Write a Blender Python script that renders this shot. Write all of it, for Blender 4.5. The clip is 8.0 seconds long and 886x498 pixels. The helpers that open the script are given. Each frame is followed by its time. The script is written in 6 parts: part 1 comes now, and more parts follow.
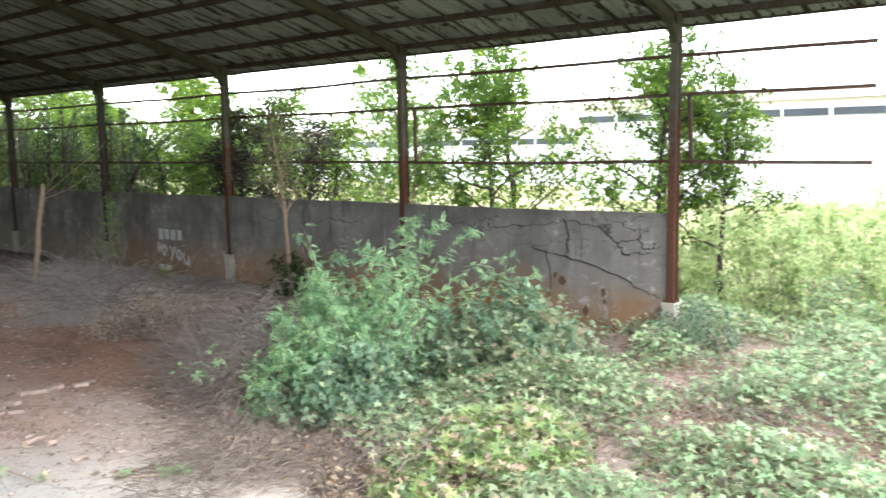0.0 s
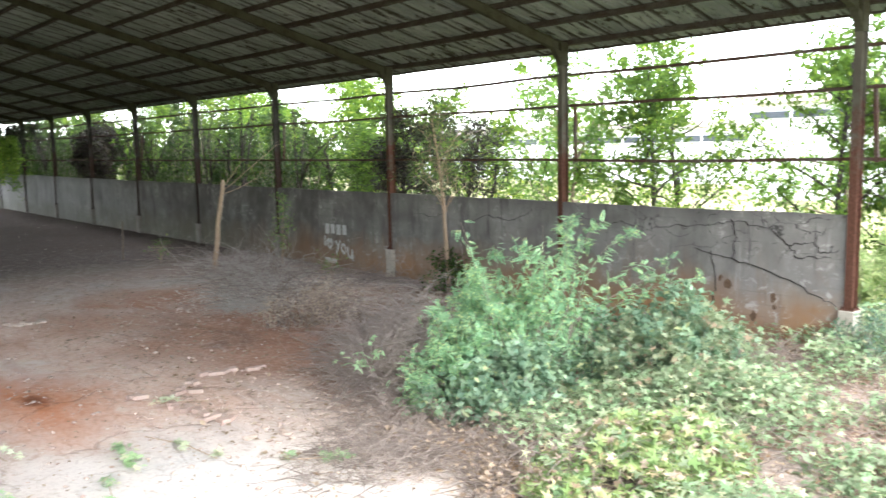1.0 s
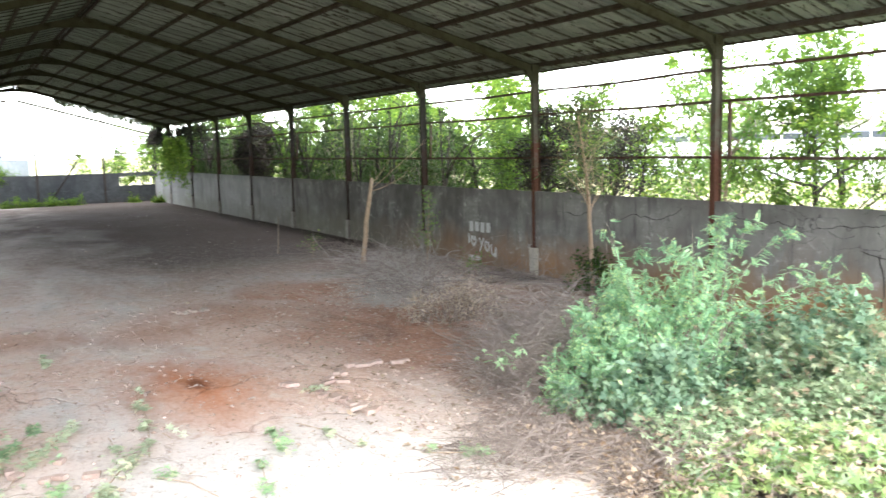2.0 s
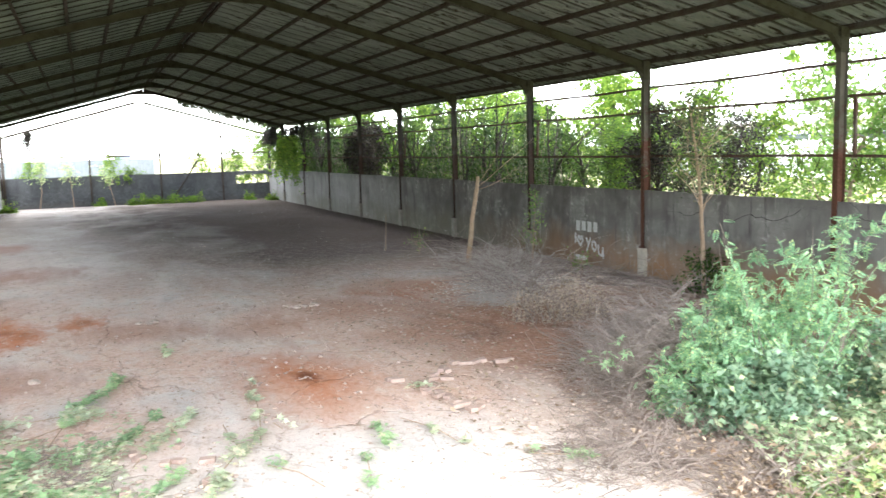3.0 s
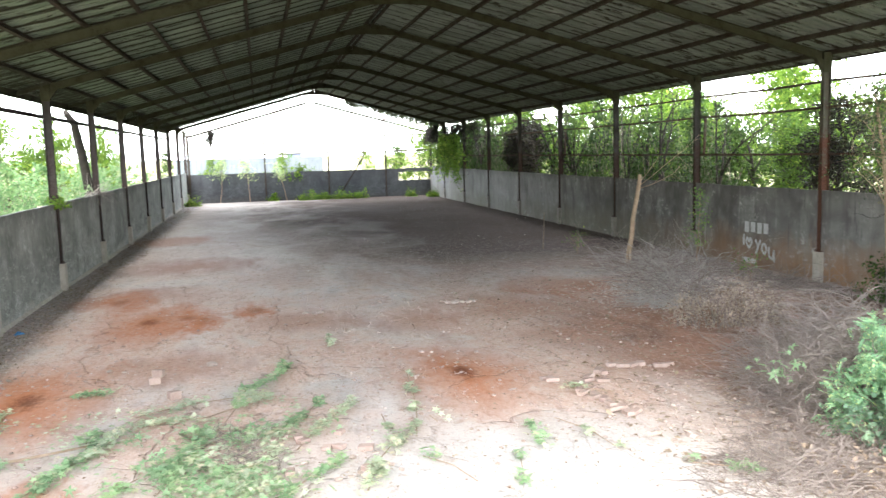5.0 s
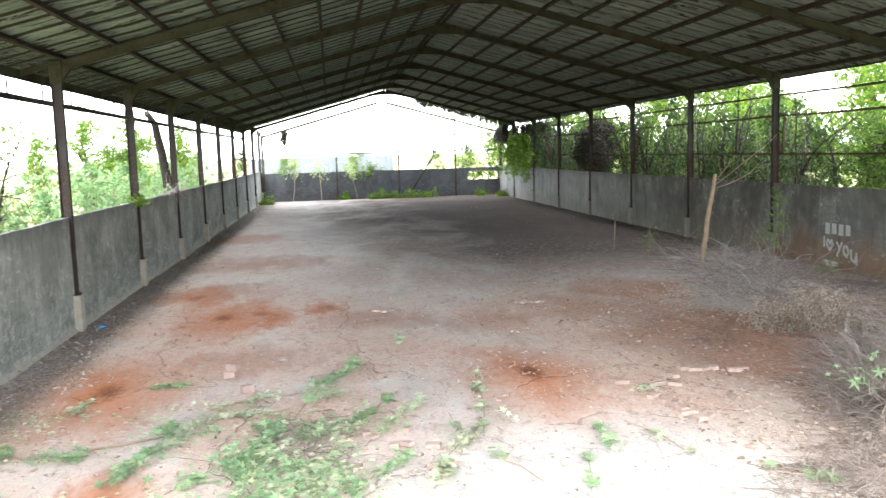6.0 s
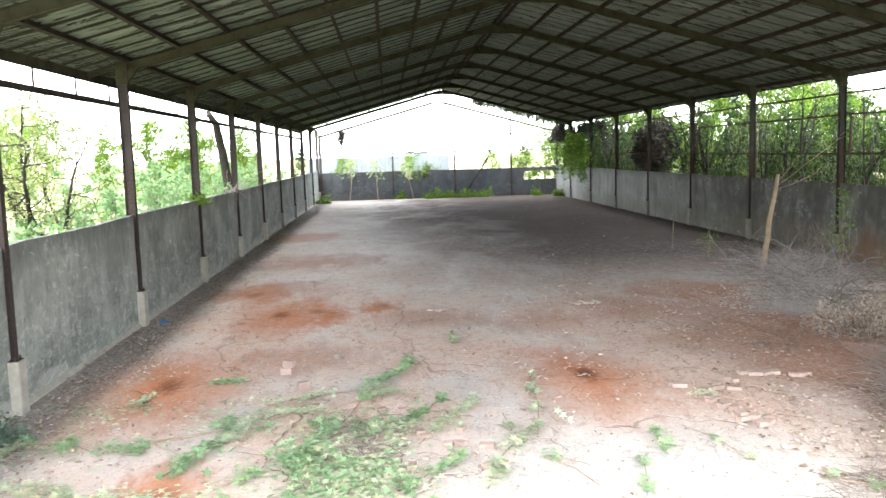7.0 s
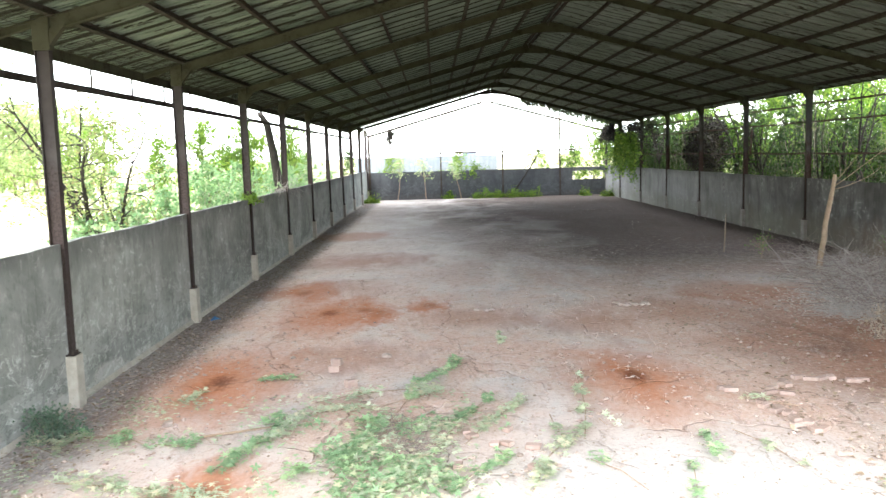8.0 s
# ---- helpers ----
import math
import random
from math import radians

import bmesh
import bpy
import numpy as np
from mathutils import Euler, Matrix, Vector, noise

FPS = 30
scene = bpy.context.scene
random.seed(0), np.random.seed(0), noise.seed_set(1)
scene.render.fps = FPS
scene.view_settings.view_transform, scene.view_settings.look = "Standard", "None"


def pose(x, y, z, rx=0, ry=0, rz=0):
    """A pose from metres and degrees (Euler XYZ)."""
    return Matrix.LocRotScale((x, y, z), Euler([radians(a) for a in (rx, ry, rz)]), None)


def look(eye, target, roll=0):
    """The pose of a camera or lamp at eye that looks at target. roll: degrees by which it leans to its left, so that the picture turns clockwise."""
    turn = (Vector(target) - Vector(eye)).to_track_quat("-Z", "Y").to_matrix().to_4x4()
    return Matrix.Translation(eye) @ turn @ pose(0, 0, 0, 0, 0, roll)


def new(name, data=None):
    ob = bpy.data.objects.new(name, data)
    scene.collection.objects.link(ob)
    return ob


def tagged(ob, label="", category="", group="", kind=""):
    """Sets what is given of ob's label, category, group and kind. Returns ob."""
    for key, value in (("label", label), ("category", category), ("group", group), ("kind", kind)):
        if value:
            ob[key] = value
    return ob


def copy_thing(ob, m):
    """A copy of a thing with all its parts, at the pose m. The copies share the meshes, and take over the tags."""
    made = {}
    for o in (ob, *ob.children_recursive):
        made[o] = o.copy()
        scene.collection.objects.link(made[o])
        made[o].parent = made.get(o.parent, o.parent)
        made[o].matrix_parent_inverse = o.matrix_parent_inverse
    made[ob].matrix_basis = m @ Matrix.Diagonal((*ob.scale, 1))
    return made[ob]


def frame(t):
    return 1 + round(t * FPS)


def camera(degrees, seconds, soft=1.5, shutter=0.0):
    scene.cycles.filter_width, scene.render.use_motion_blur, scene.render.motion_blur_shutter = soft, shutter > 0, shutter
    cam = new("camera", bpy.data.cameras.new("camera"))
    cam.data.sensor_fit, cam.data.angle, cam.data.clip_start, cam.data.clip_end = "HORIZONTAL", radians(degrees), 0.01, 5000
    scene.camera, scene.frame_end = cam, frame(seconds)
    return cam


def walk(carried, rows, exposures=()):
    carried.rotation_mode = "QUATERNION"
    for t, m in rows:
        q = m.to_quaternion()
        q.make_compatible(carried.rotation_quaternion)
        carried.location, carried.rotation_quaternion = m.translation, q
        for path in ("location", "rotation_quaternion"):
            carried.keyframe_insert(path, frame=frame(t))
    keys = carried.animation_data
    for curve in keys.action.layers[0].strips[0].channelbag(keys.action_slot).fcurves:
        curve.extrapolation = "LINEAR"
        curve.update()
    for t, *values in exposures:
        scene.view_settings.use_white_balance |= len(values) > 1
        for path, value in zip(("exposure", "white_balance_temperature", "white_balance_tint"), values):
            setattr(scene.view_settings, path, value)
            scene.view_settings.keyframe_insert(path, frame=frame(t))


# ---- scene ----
cam = camera(55.97, 8.0, shutter=0.45)
PATH = [
    (0.0, pose(0, 0, 3.437, 82.928, 0.951, -51.270)),
    (0.5, pose(0, 0, 3.437, 82.964, 1.060, -45.821)),
    (1.0, pose(0, 0, 3.437, 82.971, 1.125, -40.435)),
    (1.5, pose(0, 0, 3.437, 83.005, 1.211, -35.374)),
    (2.0, pose(0, 0, 3.437, 83.054, 1.396, -30.564)),
    (3.5, pose(0, 0, 3.437, 83.183, 1.576, -20.427)),
    (4.0, pose(0, 0, 3.437, 83.221, 1.617, -17.697)),
    (4.5, pose(0, 0, 3.437, 83.252, 1.602, -15.010)),
    (6.0, pose(0, 0, 3.437, 83.370, 1.638, -7.669)),
    (6.5, pose(0, 0, 3.437, 83.414, 1.627, -5.572)),
    (7.0, pose(0, 0, 3.437, 83.453, 1.640, -3.860)),
    (7.5, pose(0, 0, 3.437, 83.487, 1.650, -2.223)),
    (8.0, pose(0, 0, 3.437, 83.528, 1.629, -0.572)),
]
# the camera opens up as it turns into the shed
walk(cam, PATH, [(0.0, 1.34), (0.7, 1.64), (1.5, 1.9), (2.2, 1.98), (8.0, 2.0)])

# world, sun, exposure
world = bpy.data.worlds.new("sky")
scene.world = world
world.use_nodes = True
wn = world.node_tree
sky = wn.nodes.new("ShaderNodeTexSky")
sky.sky_type = "NISHITA"
sky.sun_disc = False
SUN_EL, SUN_ROT = radians(48), radians(196)
sky.sun_elevation, sky.sun_rotation = SUN_EL, SUN_ROT
sky.dust_density, sky.air_density = 1.0, 1.0
# high thin cloud: the clear sky's colour with an even white veil before it
veil = wn.nodes.new("ShaderNodeMix")
veil.data_type, veil.blend_type = "RGBA", "ADD"
veil.inputs[0].default_value = 1.0
veil.inputs[7].default_value = (15.0, 15.7, 16.6, 1)
wn.links.new(sky.outputs["Color"], veil.inputs[6])
wn.nodes["Background"].inputs["Strength"].default_value = 0.12
wn.links.new(veil.outputs[2], wn.nodes["Background"].inputs["Color"])
sun = new("sun", bpy.data.lights.new("sun", "SUN"))
sun.data.energy, sun.data.angle, sun.data.color = 1.75, radians(30.0), (1.0, 0.96, 0.91)
sun.matrix_world = look((-1.84, -6.43, 7.43), (0.0, 0.0, 0.0))

# ---------------------------------------------------------------- helpers


class Graph:
    """A node material with short calls."""

    def __init__(self, name):
        self.mat = bpy.data.materials.new(name)
        self.mat.use_nodes = True
        self.t = self.mat.node_tree
        self.bsdf = self.t.nodes["Principled BSDF"]
        self.out = self.t.nodes["Material Output"]

    def put(self, socket, value):
        if isinstance(value, bpy.types.NodeSocket):
            self.t.links.new(value, socket)
        elif isinstance(value, (tuple, list)) and len(value) == 3 and socket.type == "RGBA":
            socket.default_value = (*value, 1)
        else:
            socket.default_value = value

    def n(self, kind, out=0, sets=None, **ins):
        node = self.t.nodes.new("ShaderNode" + kind)
        for k, v in (sets or {}).items():
            setattr(node, k, v)
        for k, v in ins.items():
            k = k.replace("_", " ")
            self.put(node.inputs[int(k[1:])] if k[0] == "i" and k[1:].isdigit() else node.inputs[k], v)
        return node.outputs[out]

    def place(self, sx=1.0, sy=1.0, sz=1.0):
        co = self.n("NewGeometry")
        return self.n("Mapping", Vector=co, Scale=(sx, sy, sz))

    def local(self, sx=1.0, sy=1.0, sz=1.0):
        co = self.n("TexCoord", 3)
        return self.n("Mapping", Vector=co, Scale=(sx, sy, sz))

    def noise(self, vec, scale, detail=4.0, rough=0.55, warp=0.0):
        return self.n("TexNoise", Vector=vec, Scale=scale, Detail=detail, Roughness=rough, Distortion=warp)

    def ramp(self, fac, lo, hi, a=0.0, b=1.0):
        return self.n("MapRange", Value=fac, From_Min=lo, From_Max=hi, To_Min=a, To_Max=b)

    def math(self, op, a, b=0.0):
        return self.n("Math", sets={"operation": op}, i0=a, i1=b)

    def mix(self, fac, a, b):
        node = self.t.nodes.new("ShaderNodeMix")
        node.data_type = "RGBA"
        self.put(node.inputs[0], fac)
        self.put(node.inputs[6], a)
        self.put(node.inputs[7], b)
        return node.outputs[2]

    def bump(self, height, strength=0.4, dist=0.01, normal=None):
        node = self.t.nodes.new("ShaderNodeBump")
        node.inputs["Strength"].default_value = strength
        node.inputs["Distance"].default_value = dist
        self.put(node.inputs["Height"], height)
        if normal:
            self.put(node.inputs["Normal"], normal)
        return node.outputs[0]

    def done(self, color, rough=0.8, normal=None, metal=0.0, spec=0.4):
        self.put(self.bsdf.inputs["Base Color"], color)
        self.put(self.bsdf.inputs["Roughness"], rough)
        self.put(self.bsdf.inputs["Metallic"], metal)
        self.put(self.bsdf.inputs["Specular IOR Level"], spec)
        if normal:
            self.put(self.bsdf.inputs["Normal"], normal)
        return self.mat


class Shape:
    """Collects vertices and faces of one mesh."""

    def __init__(self):
        self.v, self.f, self.m = [], [], []

    def add(self, verts, faces, mi=0):
        b = len(self.v)
        self.v += [tuple(p) for p in verts]
        self.f += [tuple(i + b for i in q) for q in faces]
        self.m += [mi] * len(faces)
        return self

    def box(self, lo, hi, m=None, mi=0):
        x0, y0, z0 = lo
        x1, y1, z1 = hi
        vs = [Vector(p) for p in ((x0, y0, z0), (x1, y0, z0), (x1, y1, z0), (x0, y1, z0), (x0, y0, z1), (x1, y0, z1), (x1, y1, z1), (x0, y1, z1))]
        if m:
            vs = [m @ p for p in vs]
        return self.add(vs, [(3, 2, 1, 0), (4, 5, 6, 7), (0, 1, 5, 4), (1, 2, 6, 5), (2, 3, 7, 6), (3, 0, 4, 7)], mi)

    def soft_box(self, lo, hi, c, m=None, mi=0):
        """A box with chamfered edges all round (24 vertices)."""
        bm = bmesh.new()
        bmesh.ops.create_cube(bm, size=1)
        for v in bm.verts:
            v.co = Vector([(lo[i] + hi[i]) / 2 + v.co[i] * (hi[i] - lo[i]) for i in range(3)])
        bmesh.ops.bevel(bm, geom=bm.edges[:], offset=c, segments=1, affect="EDGES")
        if m:
            bmesh.ops.transform(bm, matrix=m, verts=bm.verts)
        bm.verts.index_update()
        self.add([v.co for v in bm.verts], [[v.index for v in f.verts] for f in bm.faces], mi)
        bm.free()
        return self

    def prism(self, profile, a, b, up=(0, 0, 1), mi=0):
        """A closed profile (u across, w up) swept straight from a to b."""
        a, b = Vector(a), Vector(b)
        d = (b - a).normalized()
        side = d.cross(Vector(up)).normalized()
        top = side.cross(d)
        n = len(profile)
        vs = [p + side * u + top * w for p in (a, b) for u, w in profile]
        fs = [(i, (i + 1) % n, n + (i + 1) % n, n + i) for i in range(n)]
        return self.add(vs, fs + [tuple(range(n))[::-1], tuple(range(n, 2 * n))], mi)

    def tube(self, pts, radii, sides=6, mi=0):
        pts = [Vector(p) for p in pts]
        vs, fs = [], []
        ref = Vector((0.37, 0.91, 0.13))
        for i, p in enumerate(pts):
            d = (pts[min(i + 1, len(pts) - 1)] - pts[max(i - 1, 0)]).normalized()
            s = d.cross(ref)
            s = s.normalized() if s.length > 1e-3 else Vector((1, 0, 0))
            t = d.cross(s)
            for k in range(sides):
                an = 2 * math.pi * k / sides
                vs.append(p + (s * math.cos(an) + t * math.sin(an)) * radii[i])
        for i in range(len(pts) - 1):
            for k in range(sides):
                k2 = (k + 1) % sides
                fs.append((i * sides + k, i * sides + k2, (i + 1) * sides + k2, (i + 1) * sides + k))
        fs.append(tuple(range(sides))[::-1])
        fs.append(tuple((len(pts) - 1) * sides + k for k in range(sides)))
        return self.add(vs, fs, mi)

    def sweep(self, profile, pts, up=(0, 0, 1), mi=0):
        """A closed profile carried along a gently bent line of points as one skin."""
        pts, n = [Vector(p) for p in pts], len(profile)
        vs, fs = [], []
        for i, p in enumerate(pts):
            d = (pts[min(i + 1, len(pts) - 1)] - pts[max(i - 1, 0)]).normalized()
            side = d.cross(Vector(up)).normalized()
            top = side.cross(d)
            vs += [p + side * u + top * w for u, w in profile]
        for i in range(len(pts) - 1):
            fs += [(i * n + k, i * n + (k + 1) % n, (i + 1) * n + (k + 1) % n, (i + 1) * n + k) for k in range(n)]
        fs += [tuple(range(n))[::-1], tuple((len(pts) - 1) * n + k for k in range(n))]
        return self.add(vs, fs, mi)

    def mesh(self, name, mats, smooth=False):
        me = bpy.data.meshes.new(name)
        me.from_pydata(self.v, [], self.f)
        for m in mats if isinstance(mats, (list, tuple)) else [mats]:
            me.materials.append(m)
        me.polygons.foreach_set("material_index", self.m)
        if smooth:
            me.polygons.foreach_set("use_smooth", [True] * len(self.f))
        me.update()
        return me


def part(name, shape, mats, parent=None, label="", smooth=False):
    """Links a Shape or a mesh as one object, under a thing or a part."""
    ob = new(name, shape.mesh(name, mats, smooth) if isinstance(shape, Shape) else shape)
    if parent:
        ob.parent = parent
    return tagged(ob, label)


def thing(name, label, category, group="", kind="", at=None):
    ob = new(name)
    ob.empty_display_size = 0.2
    if at is not None:
        ob.matrix_basis = at
    return tagged(ob, label, category, group, kind)


def grid_mesh(name, V, quads, mat, smooth=False):
    """A mesh straight from arrays: V (n, 3), quads (m, k)."""
    V, Q = np.asarray(V, np.float32), np.asarray(quads, np.int32)
    me = bpy.data.meshes.new(name)
    me.vertices.add(len(V))
    me.vertices.foreach_set("co", V.ravel())
    k = Q.shape[1]
    me.loops.add(Q.size)
    me.loops.foreach_set("vertex_index", Q.ravel())
    me.polygons.add(len(Q))
    me.polygons.foreach_set("loop_start", np.arange(0, Q.size, k, dtype=np.int32))
    me.polygons.foreach_set("loop_total", np.full(len(Q), k, np.int32))
    if smooth:
        me.polygons.foreach_set("use_smooth", np.ones(len(Q), bool))
    me.materials.append(mat)
    me.update(calc_edges=True)
    me.validate()
    return me


def unit(a):
    return a / (np.linalg.norm(a, axis=-1, keepdims=True) + 1e-9)


LEAF_SIMPLE = np.array([(0, 0, 0), (0.34, 0.42, 0.07), (0, 1, -0.06), (-0.34, 0.42, 0.07)])
LEAF_SIMPLE_F = np.array([(0, 1, 2), (0, 2, 3)])
lobes = [(0.0, 0.12)]
for k_ in range(5):
    an_ = radians(-120 + 60 * k_)
    lobes.append((an_ - radians(30), 0.27))
    lobes.append((an_, 0.62 if k_ in (0, 4) else 0.78 if k_ in (1, 3) else 0.9))
lobes.append((radians(150), 0.27))
LEAF_LOBED = np.array([(0, 0.15, 0.0)] + [(math.sin(a_) * r_, 0.15 + math.cos(a_) * r_, -0.10 * r_ * r_ + (0.05 if r_ < 0.4 else 0)) for a_, r_ in lobes[1:]])
LEAF_LOBED_F = np.array([(0, i, i + 1) for i in range(1, len(LEAF_LOBED) - 1)])


LEAF_TREFOIL = np.array([(0, 0, 0), (0.62, 0.36, -0.05), (0.20, 0.50, 0.04), (0, 1.05, -0.08), (-0.20, 0.50, 0.04), (-0.62, 0.36, -0.05)])
LEAF_TREFOIL_F = np.array([(0, 1, 2), (0, 2, 3), (0, 3, 4), (0, 4, 5)])


pin_v, pin_f = [], []
for k_ in range(11):
    y_, side_ = (1.0, 0) if k_ == 10 else (0.14 + 0.18 * (k_ // 2), 1 if k_ % 2 else -1)
    l_ = 0.34 * (1.0 - 0.35 * abs(y_ - 0.45))
    b_ = np.array((0.0, y_ - 0.06, -0.18 * y_ * y_))
    d_ = np.array((side_ * 0.92, 0.4, -0.22)) if side_ else np.array((0.0, 1.0, -0.4))
    w_ = np.array((-0.4, 0.92, 0.0)) * (side_ or 1) if side_ else np.array((1.0, 0.0, 0.0))
    pin_v += [b_, b_ + d_ * l_ * 0.5 + w_ * l_ * 0.36, b_ + d_ * l_, b_ + d_ * l_ * 0.5 - w_ * l_ * 0.36]
    pin_f += [(4 * k_, 4 * k_ + 1, 4 * k_ + 2), (4 * k_, 4 * k_ + 2, 4 * k_ + 3)]
LEAF_PINNATE, LEAF_PINNATE_F = np.array(pin_v), np.array(pin_f)


def leaves(name, pos, size, mat, rng, droop=0.3, lobed=False, flat=0.0, out=None):
    """One mesh of many separate leaves at pos; flat 1 lays them level."""
    n = len(pos)
    L, LF = (LEAF_PINNATE, LEAF_PINNATE_F) if lobed == "pinnate" else (LEAF_TREFOIL, LEAF_TREFOIL_F) if lobed == "three" else (LEAF_LOBED, LEAF_LOBED_F) if lobed else (LEAF_SIMPLE, LEAF_SIMPLE_F)
    d = rng.normal(size=(n, 3))
    if out is not None:
        d = d * 0.6 + out
    d[:, 2] = d[:, 2] * (1 - flat) - droop
    d = unit(d)
    nn = rng.normal(size=(n, 3)) * (1 - 0.75 * flat)
    nn[:, 2] = np.abs(nn[:, 2]) + 0.6 + 1.2 * flat
    s = unit(np.cross(d, nn))
    up = np.cross(s, d)
    sz = size * rng.uniform(0.55, 1.25, n)
    P = pos[:, None] + sz[:, None, None] * (L[None, :, 0, None] * s[:, None] + L[None, :, 1, None] * d[:, None] + L[None, :, 2, None] * up[:, None])
    F = (LF[None] + (np.arange(n) * len(L))[:, None, None]).reshape(-1, 3)
    return grid_mesh(name, P.reshape(-1, 3), F, mat)


# ---------------------------------------------------------------- materials
def concrete_floor():
    g = Graph("dusty_concrete_floor")
    p = g.place()
    big = g.noise(g.place(1.0, 0.6, 1.0), 0.32, 6, 0.62, 0.6)
    # drawn out along the shed by wheels and sweeping
    long_ = g.place(1.0, 0.42, 1.0)
    mid = g.noise(long_, 1.5, 7, 0.64, 0.4)
    fine = g.noise(g.place(1.0, 0.6, 1.0), 14, 6, 0.72)
    grit = g.noise(p, 90, 3, 0.7)
    sep = g.n("SeparateXYZ", Vector=p)
    t = sep.node
    X, Y = t.outputs[0], t.outputs[1]
    # grey cement with dust
    base = g.mix(g.ramp(mid, 0.35, 0.65), (0.475, 0.43, 0.39), (0.63, 0.585, 0.535))
    # red laterite soil trodden over it, thickest in the middle bays
    zone = g.math("MULTIPLY", g.ramp(Y, 36.0, 15.0), g.ramp(Y, 7.2, 10.5))
    soil = g.ramp(g.math("ADD", g.math("MULTIPLY", big, 0.7), g.math("MULTIPLY", mid, 0.35)), 0.42, 0.56)
    soil = g.math("MULTIPLY", soil, g.ramp(zone, 0.0, 1.0, 0.12, 0.95))
    left = g.math("MULTIPLY", g.ramp(X, 1.2, -0.8), g.ramp(Y, 11.0, 8.0))
    soil = g.math("MAXIMUM", soil, g.math("MULTIPLY", left, g.ramp(mid, 0.38, 0.55, 0.25, 0.9)))
    red = g.mix(g.ramp(fine, 0.3, 0.7), (0.44, 0.285, 0.215), (0.60, 0.435, 0.345))
    col = g.mix(soil, base, red)
    # far bays: grey-brown dust, darkened further to hold the shade back there
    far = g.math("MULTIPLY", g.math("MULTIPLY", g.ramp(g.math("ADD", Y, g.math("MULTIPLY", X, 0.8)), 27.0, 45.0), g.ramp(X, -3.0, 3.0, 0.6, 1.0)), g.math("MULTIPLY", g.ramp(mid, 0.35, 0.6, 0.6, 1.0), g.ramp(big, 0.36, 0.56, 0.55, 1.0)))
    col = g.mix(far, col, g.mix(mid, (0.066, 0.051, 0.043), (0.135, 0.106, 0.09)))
    # shade of the far corner by the east wall, put in as dark brown
    east_shade = g.ramp(g.math("ADD", X, g.math("MULTIPLY", g.math("SUBTRACT", big, 0.5), 8.0)), -0.5, 5.5)
    col = g.mix(g.math("MULTIPLY", east_shade, g.ramp(Y, 18.0, 27.0, 0.0, 0.9)), col, g.mix(mid, (0.04, 0.031, 0.026), (0.085, 0.066, 0.055)))
    # swept pale screed by the entrance
    pale = g.math("MULTIPLY", g.math("MULTIPLY", g.ramp(Y, 10.2, 8.8), g.ramp(X, -0.2, 1.2)), g.ramp(g.math("ADD", g.math("MULTIPLY", big, 0.4), g.math("MULTIPLY", mid, 0.6)), 0.40, 0.52))
    pale = g.math("MULTIPLY", pale, g.ramp(X, 5.2, 3.7))
    col = g.mix(pale, col, (0.45, 0.43, 0.40))
    # earth beyond the slab on the open side
    earth = g.math("MULTIPLY", g.ramp(X, 4.8, 6.6), g.ramp(Y, 19.0, 15.0))
    col = g.mix(g.math("MULTIPLY", earth, g.ramp(mid, 0.3, 0.55, 0.4, 1.0)), col, g.mix(fine, (0.10, 0.058, 0.042), (0.21, 0.125, 0.088)))
    # grey leaf dust drifted along the west wall
    drift = g.math("ADD", X, g.math("MULTIPLY", g.math("SUBTRACT", mid, 0.5), 1.6))
    col = g.mix(g.ramp(drift, -4.1, -4.7, 0.0, 0.85), col, g.mix(g.ramp(fine, 0.35, 0.65), (0.20, 0.176, 0.165), (0.46, 0.425, 0.405)))
    # mottling a hand's width across
    mott = g.noise(g.place(1.0, 0.55, 1.0), 5.5, 7, 0.74, 0.5)
    # pale marks fade out with the painted shade of the far bays
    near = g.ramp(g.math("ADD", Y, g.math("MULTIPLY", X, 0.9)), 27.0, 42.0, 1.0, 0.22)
    col = g.mix(g.math("MULTIPLY", g.ramp(mott, 0.50, 0.70, 0.0, 0.55), near), col, (0.52, 0.465, 0.415))
    col = g.mix(g.ramp(mott, 0.47, 0.34, 0.0, 0.42), col, (0.19, 0.135, 0.105))
    scuff = g.noise(g.place(1.0, 0.6, 1.0), 24, 5, 0.75, 0.3)
    col = g.mix(g.math("MULTIPLY", g.ramp(scuff, 0.53, 0.62, 0.0, 0.42), near), col, (0.58, 0.51, 0.46))
    col = g.mix(g.ramp(scuff, 0.46, 0.38, 0.0, 0.26), col, (0.18, 0.135, 0.105))
    # scattered dust and grit
    col = g.mix(g.math("MULTIPLY", g.ramp(fine, 0.55, 0.8, 0.0, 0.5), near), col, (0.46, 0.38, 0.33))
    col = g.mix(g.ramp(grit, 0.62, 0.8, 0.0, 0.25), col, (0.13, 0.10, 0.085))
    # red soil tracked in wide thin drifts
    for sx, sy, rad in ((-2.4, 27.5, 2.6), (-2.8, 21.5, 1.9), (-3.5, 36.0, 2.4), (5.2, 17.4, 2.3), (3.4, 16.6, 1.6), (5.6, 14.6, 1.7), (0.6, 17.4, 1.5), (-1.5, 14.2, 1.4), (7.6, 15.2, 2.4), (8.6, 18.6, 2.0), (6.6, 12.4, 1.8), (7.0, 19.8, 1.6)):
        dv = g.n("VectorMath", 1, sets={"operation": "DISTANCE"}, i0=p, i1=(sx, sy, 0))
        dv = g.math("ADD", dv, g.math("MULTIPLY", g.math("SUBTRACT", big, 0.5), 4.0))
        dv = g.math("ADD", dv, g.math("MULTIPLY", g.math("SUBTRACT", mid, 0.5), 3.0))
